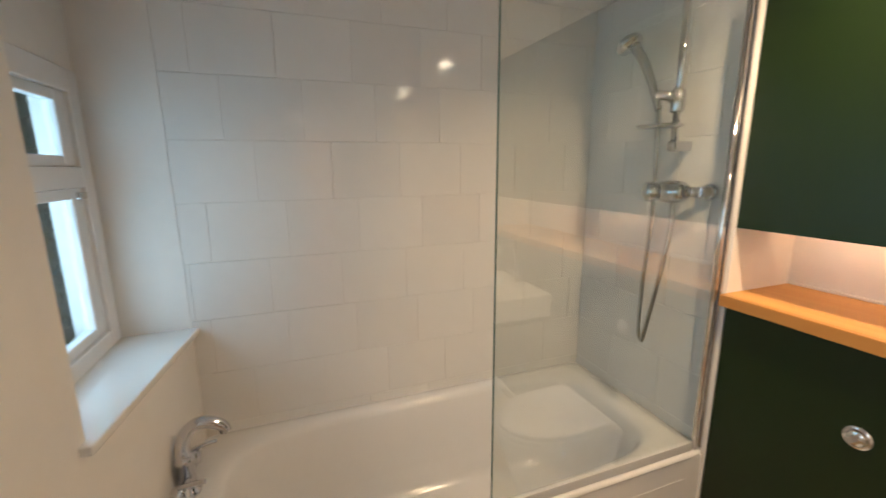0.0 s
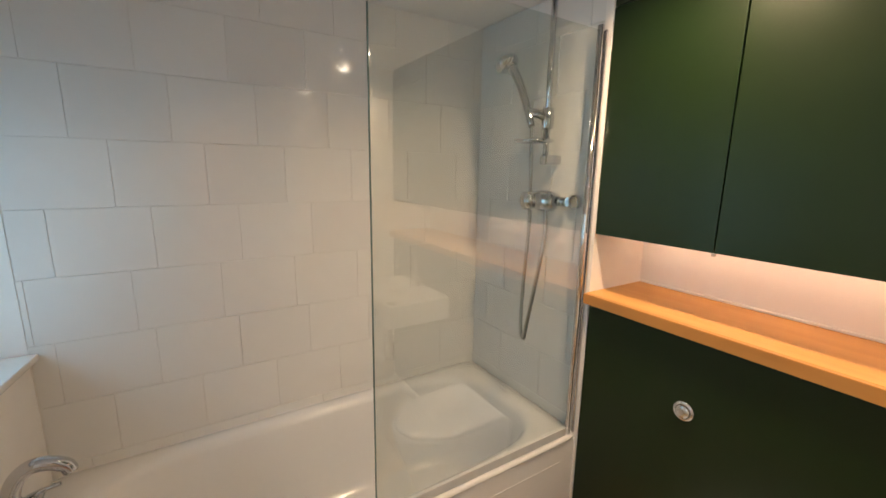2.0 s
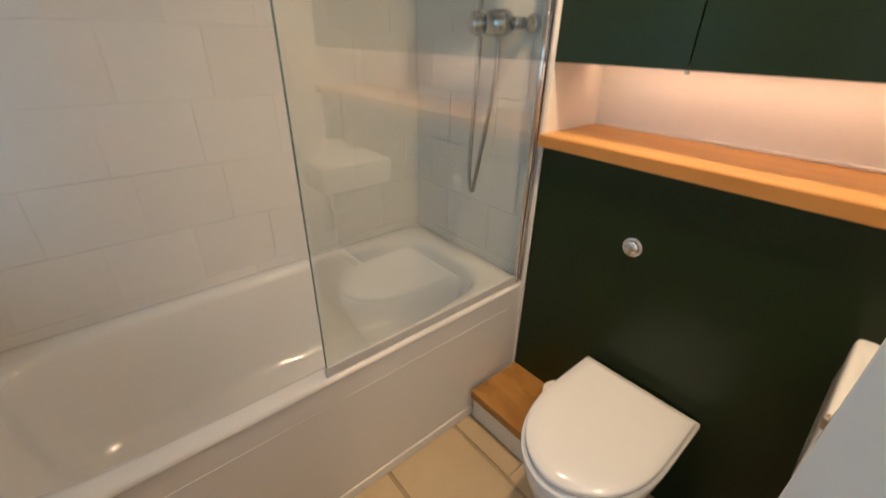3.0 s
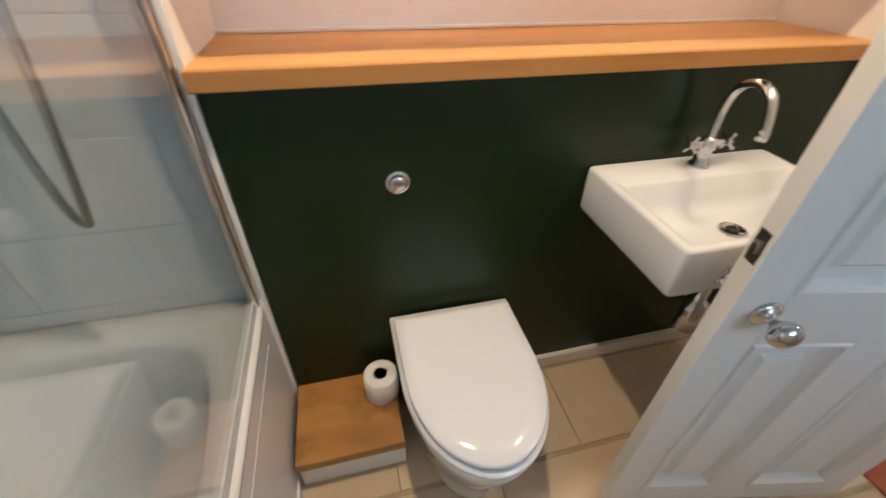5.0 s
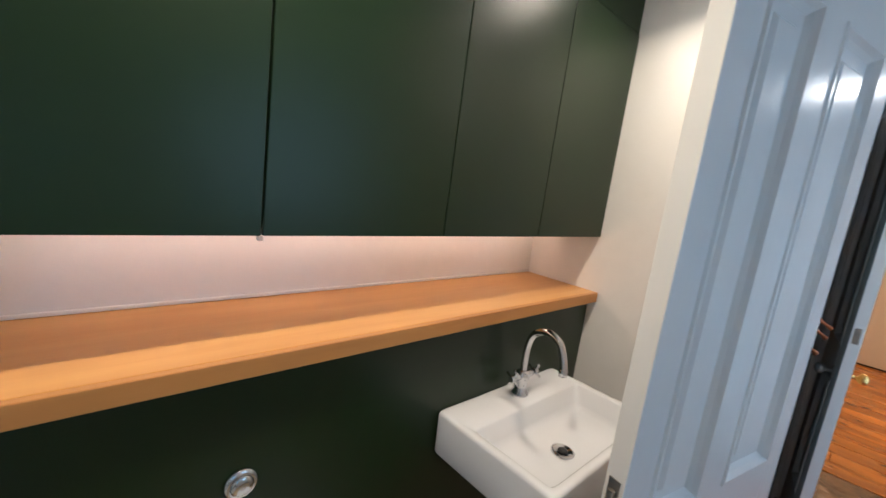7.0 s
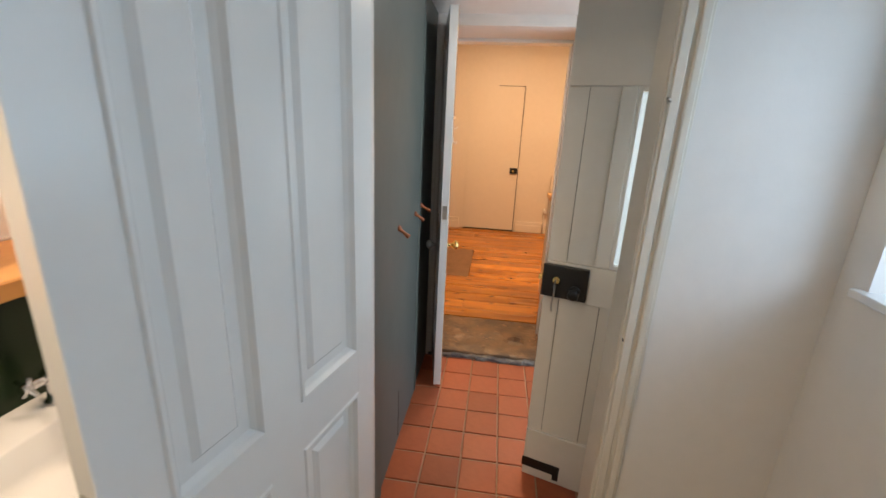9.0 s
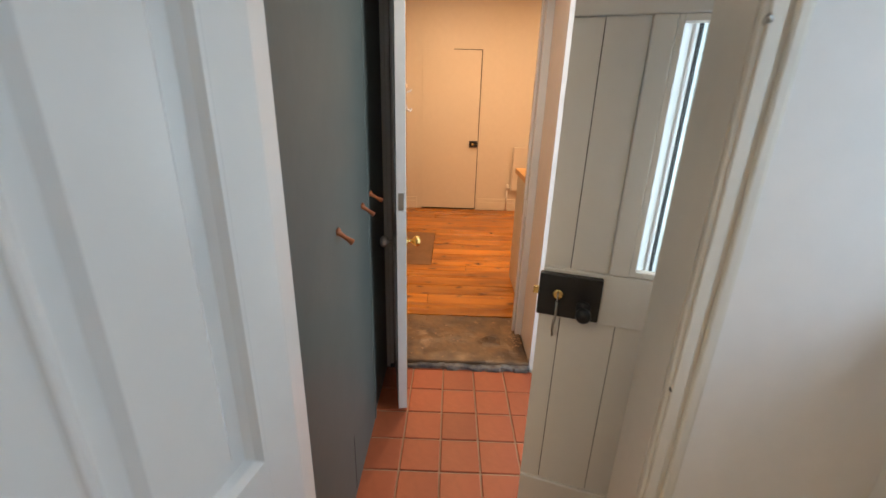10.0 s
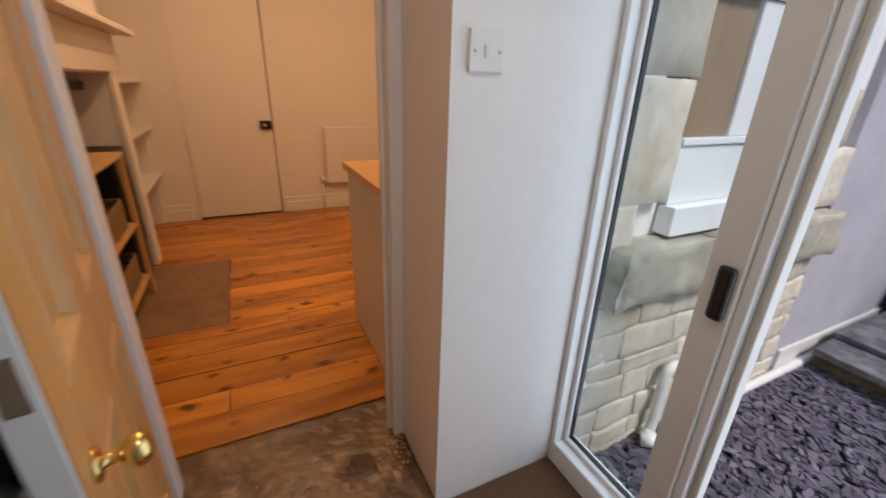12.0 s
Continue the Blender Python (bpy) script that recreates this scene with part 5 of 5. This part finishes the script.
def chips(name, x0, x1, y0, y1, n, size):
    """Loose flat slate pieces scattered over a stretch of ground."""
    verts, faces = [], []
    for _ in range(n):
        px, py = random.uniform(x0, x1), random.uniform(y0, y1)
        s1, s2, th = size * random.uniform(0.5, 1.3), size * random.uniform(0.3, 0.8), size * random.uniform(0.10, 0.25)
        m = pose(px, py, -0.105 + random.uniform(-0.004, 0.016), random.gauss(0, 16), random.gauss(0, 16), random.uniform(0, 360))
        o = len(verts)
        k = random.choice((4, 5, 6))
        ang = sorted(random.uniform(0, 0.9) + i * 2 * math.pi / k for i in range(k))
        for zz in (-th, th):
            for a in ang:
                verts.append(m @ Vector((s1 * math.cos(a), s2 * math.sin(a), zz)))
        faces.append(tuple(range(o + k - 1, o - 1, -1)))
        faces.append(tuple(range(o + k, o + 2 * k)))
        for i in range(k):
            j = (i + 1) % k
            faces.append((o + i, o + j, o + k + j, o + k + i))
    me = bpy.data.meshes.new(name)
    me.from_pydata([tuple(v) for v in verts], [], faces)
    me.materials.append(M_SLATE)
    return tagged(new(name, me), "loose purple-grey slate chippings", "gravel", "", "stuff")


chips("slate_chippings", 1.7, 2.94, -3.9, -2.03, 5200, 0.028)
chips("slate_chippings_far", 0.0, 2.94, -5.2, -3.6, 2600, 0.034)

# hedge beyond the windows
verts, faces = [], []
for _ in range(8000):
    px, py, pz = random.uniform(-3.4, 1.2), -4.4 + random.gauss(0, 0.22), random.uniform(-0.1, 2.3)
    py += 0.25 * noise.noise(Vector((px * 1.3, 0, pz * 1.3)))
    if random.random() < 0.45:
        px, py = -3.3 + random.gauss(0, 0.22), random.uniform(-4.4, -1.2)
    m = pose(px, py, pz, random.uniform(0, 360), random.uniform(0, 360), random.uniform(0, 360))
    o = len(verts)
    a = random.uniform(0.03, 0.065)
    for q in ((-a, 0, 0), (0, a * 0.45, 0.01), (a, 0, 0), (0, -a * 0.45, 0.01)):
        verts.append(tuple(m @ Vector(q)))
    faces.append((o, o + 1, o + 2, o + 3))
me = bpy.data.meshes.new("hedge")
me.from_pydata(verts, [], faces)
me.materials.append(M_GRASS)
core = bmesh.new()
core.from_mesh(me)
box(core, -3.75, -3.55, -5.0, -1.0, -0.12, 2.25)
box(core, -3.54, 1.3, -4.95, -4.75, -0.12, 2.25)
core.to_mesh(me)
core.free()
tagged(new("hedge", me), "dense dark green hedge outside the windows", "hedge", "", "stuff")

# ---- laid pieces: tiles and boards ----


def piece_mesh(name, sx, sy, sz, mat, bevel=0.0015):
    bm = bmesh.new()
    box(bm, -sx / 2, sx / 2, -sy / 2, sy / 2, -sz / 2, sz / 2, bevel, 1)
    return mesh_of(name, bm, mat)


PIECES = {}


def piece(name, parent, at, size, mat, bevel=0.0015, turn=(0, 0, 0)):
    key = (name, tuple(round(v, 3) for v in size), mat.name)
    if key not in PIECES:
        PIECES[key] = piece_mesh(name, *size, mat, bevel)
    ob = new(name, PIECES[key])
    ob.parent = parent
    ob.matrix_basis = pose(*at, *turn)
    return ob


def tile_rows(parent, axis, start, stop, face, z0, offsets, name="tile"):
    """Courses of glazed wall tiles 250 x 205 mm with tight joints."""
    z = z0
    for k, off in enumerate(offsets):
        zt = min(z + 0.205, CEIL - 0.001)
        if zt - z < 0.02:
            break
        a = start + off - 0.2535
        while a < stop:
            lo, hi = max(a, start), min(a + 0.2535, stop)
            if hi - lo > 0.012:
                mid, w, h = (lo + hi) / 2, hi - lo - 0.0018, zt - z - 0.0018
                jit = (random.gauss(0, 0.10), random.gauss(0, 0.10), random.gauss(0, 0.10))
                if axis == "y":
                    piece(name, parent, (face - 0.004, mid, (z + zt) / 2), (0.008, w, h), M_TILE, 0.0009, turn=jit)
                else:
                    piece(name, parent, (mid, face + 0.004, (z + zt) / 2), (w, 0.008, h), M_TILE, 0.0009, turn=jit)
            a += 0.2535
        z += 0.205


tile_rows(wall_west, "y", -1.634, 0.024, -0.710, 0.384, [0.10, 0.18, 0.06, 0.015, 0.088, 0.2535, 0.167, 0.090, 0.20])
tile_rows(wall_north, "x", -0.708, -0.031, 0.018, 0.384, [0.12, 0.22, 0.10, 0.22, 0.10, 0.22, 0.10, 0.22, 0.10])

# bathroom floor, stone tiles in a broken bond
ix = 0
y = -1.9
while y < 0.29:
    x = -0.30 + (0.0 if ix % 2 else 0.30) - 0.02
    while x < E + 0.09:
        x0, x1 = max(x, -0.05), min(x + 0.6, E + 0.09)
        y1 = min(y + 0.3, 0.0)
        if x1 - x0 > 0.03 and y1 - y > 0.03:
            piece("tile", floor, ((x0 + x1) / 2, (y + y1) / 2, -0.005), (x1 - x0 - 0.0025, y1 - y - 0.0025, 0.010), M_FLOORTILE)
        x += 0.6
    y += 0.3135
    ix += 1

# quarry tiles
for i in range(8):
    for j in range(6):
        x0, y0 = 1.705 + i * 0.1702, -0.572 - j * 0.1680
        if x0 > 2.9:
            continue
        w = min(0.1702, 2.905 - x0)
        if y0 - 0.168 < -1.60:
            continue
        piece("tile", floor_hall, (x0 + w / 2, y0 - 0.084, -0.006 + random.gauss(0, 0.0007)), (w - 0.007, 0.161, 0.012), M_QUARRY, 0.003,
              (random.gauss(0, 0.25), random.gauss(0, 0.25), random.gauss(0, 0.3)))

# kitchen boards run across the room
x = 3.472
k = 0
while x < 6.59:
    w = min(random.choice((0.15, 0.16, 0.17, 0.175)), 6.598 - x)
    for edge in (4.40, 5.40):
        if x < edge - 0.002 and x + w > edge:
            w = edge - x
    cuts = [-2.99, 0.115]
    if k % 4 == 1:
        cuts = [-2.99, random.uniform(-1.1, -0.5), 0.115]
    if 4.395 < x < 5.395:
        cuts = [-2.99, -0.757]
    k += 1
    for a, b in zip(cuts, cuts[1:]):
        if w > 0.03:
            piece("floorboard", floor_kitchen, (x + w / 2, (a + b) / 2, 0.028 + random.gauss(0, 0.0007)), (round(w, 3) - random.choice((0.003, 0.004, 0.007)), round(b - a - 0.003, 3), 0.022), M_BOARD, 0.002)
    x += w
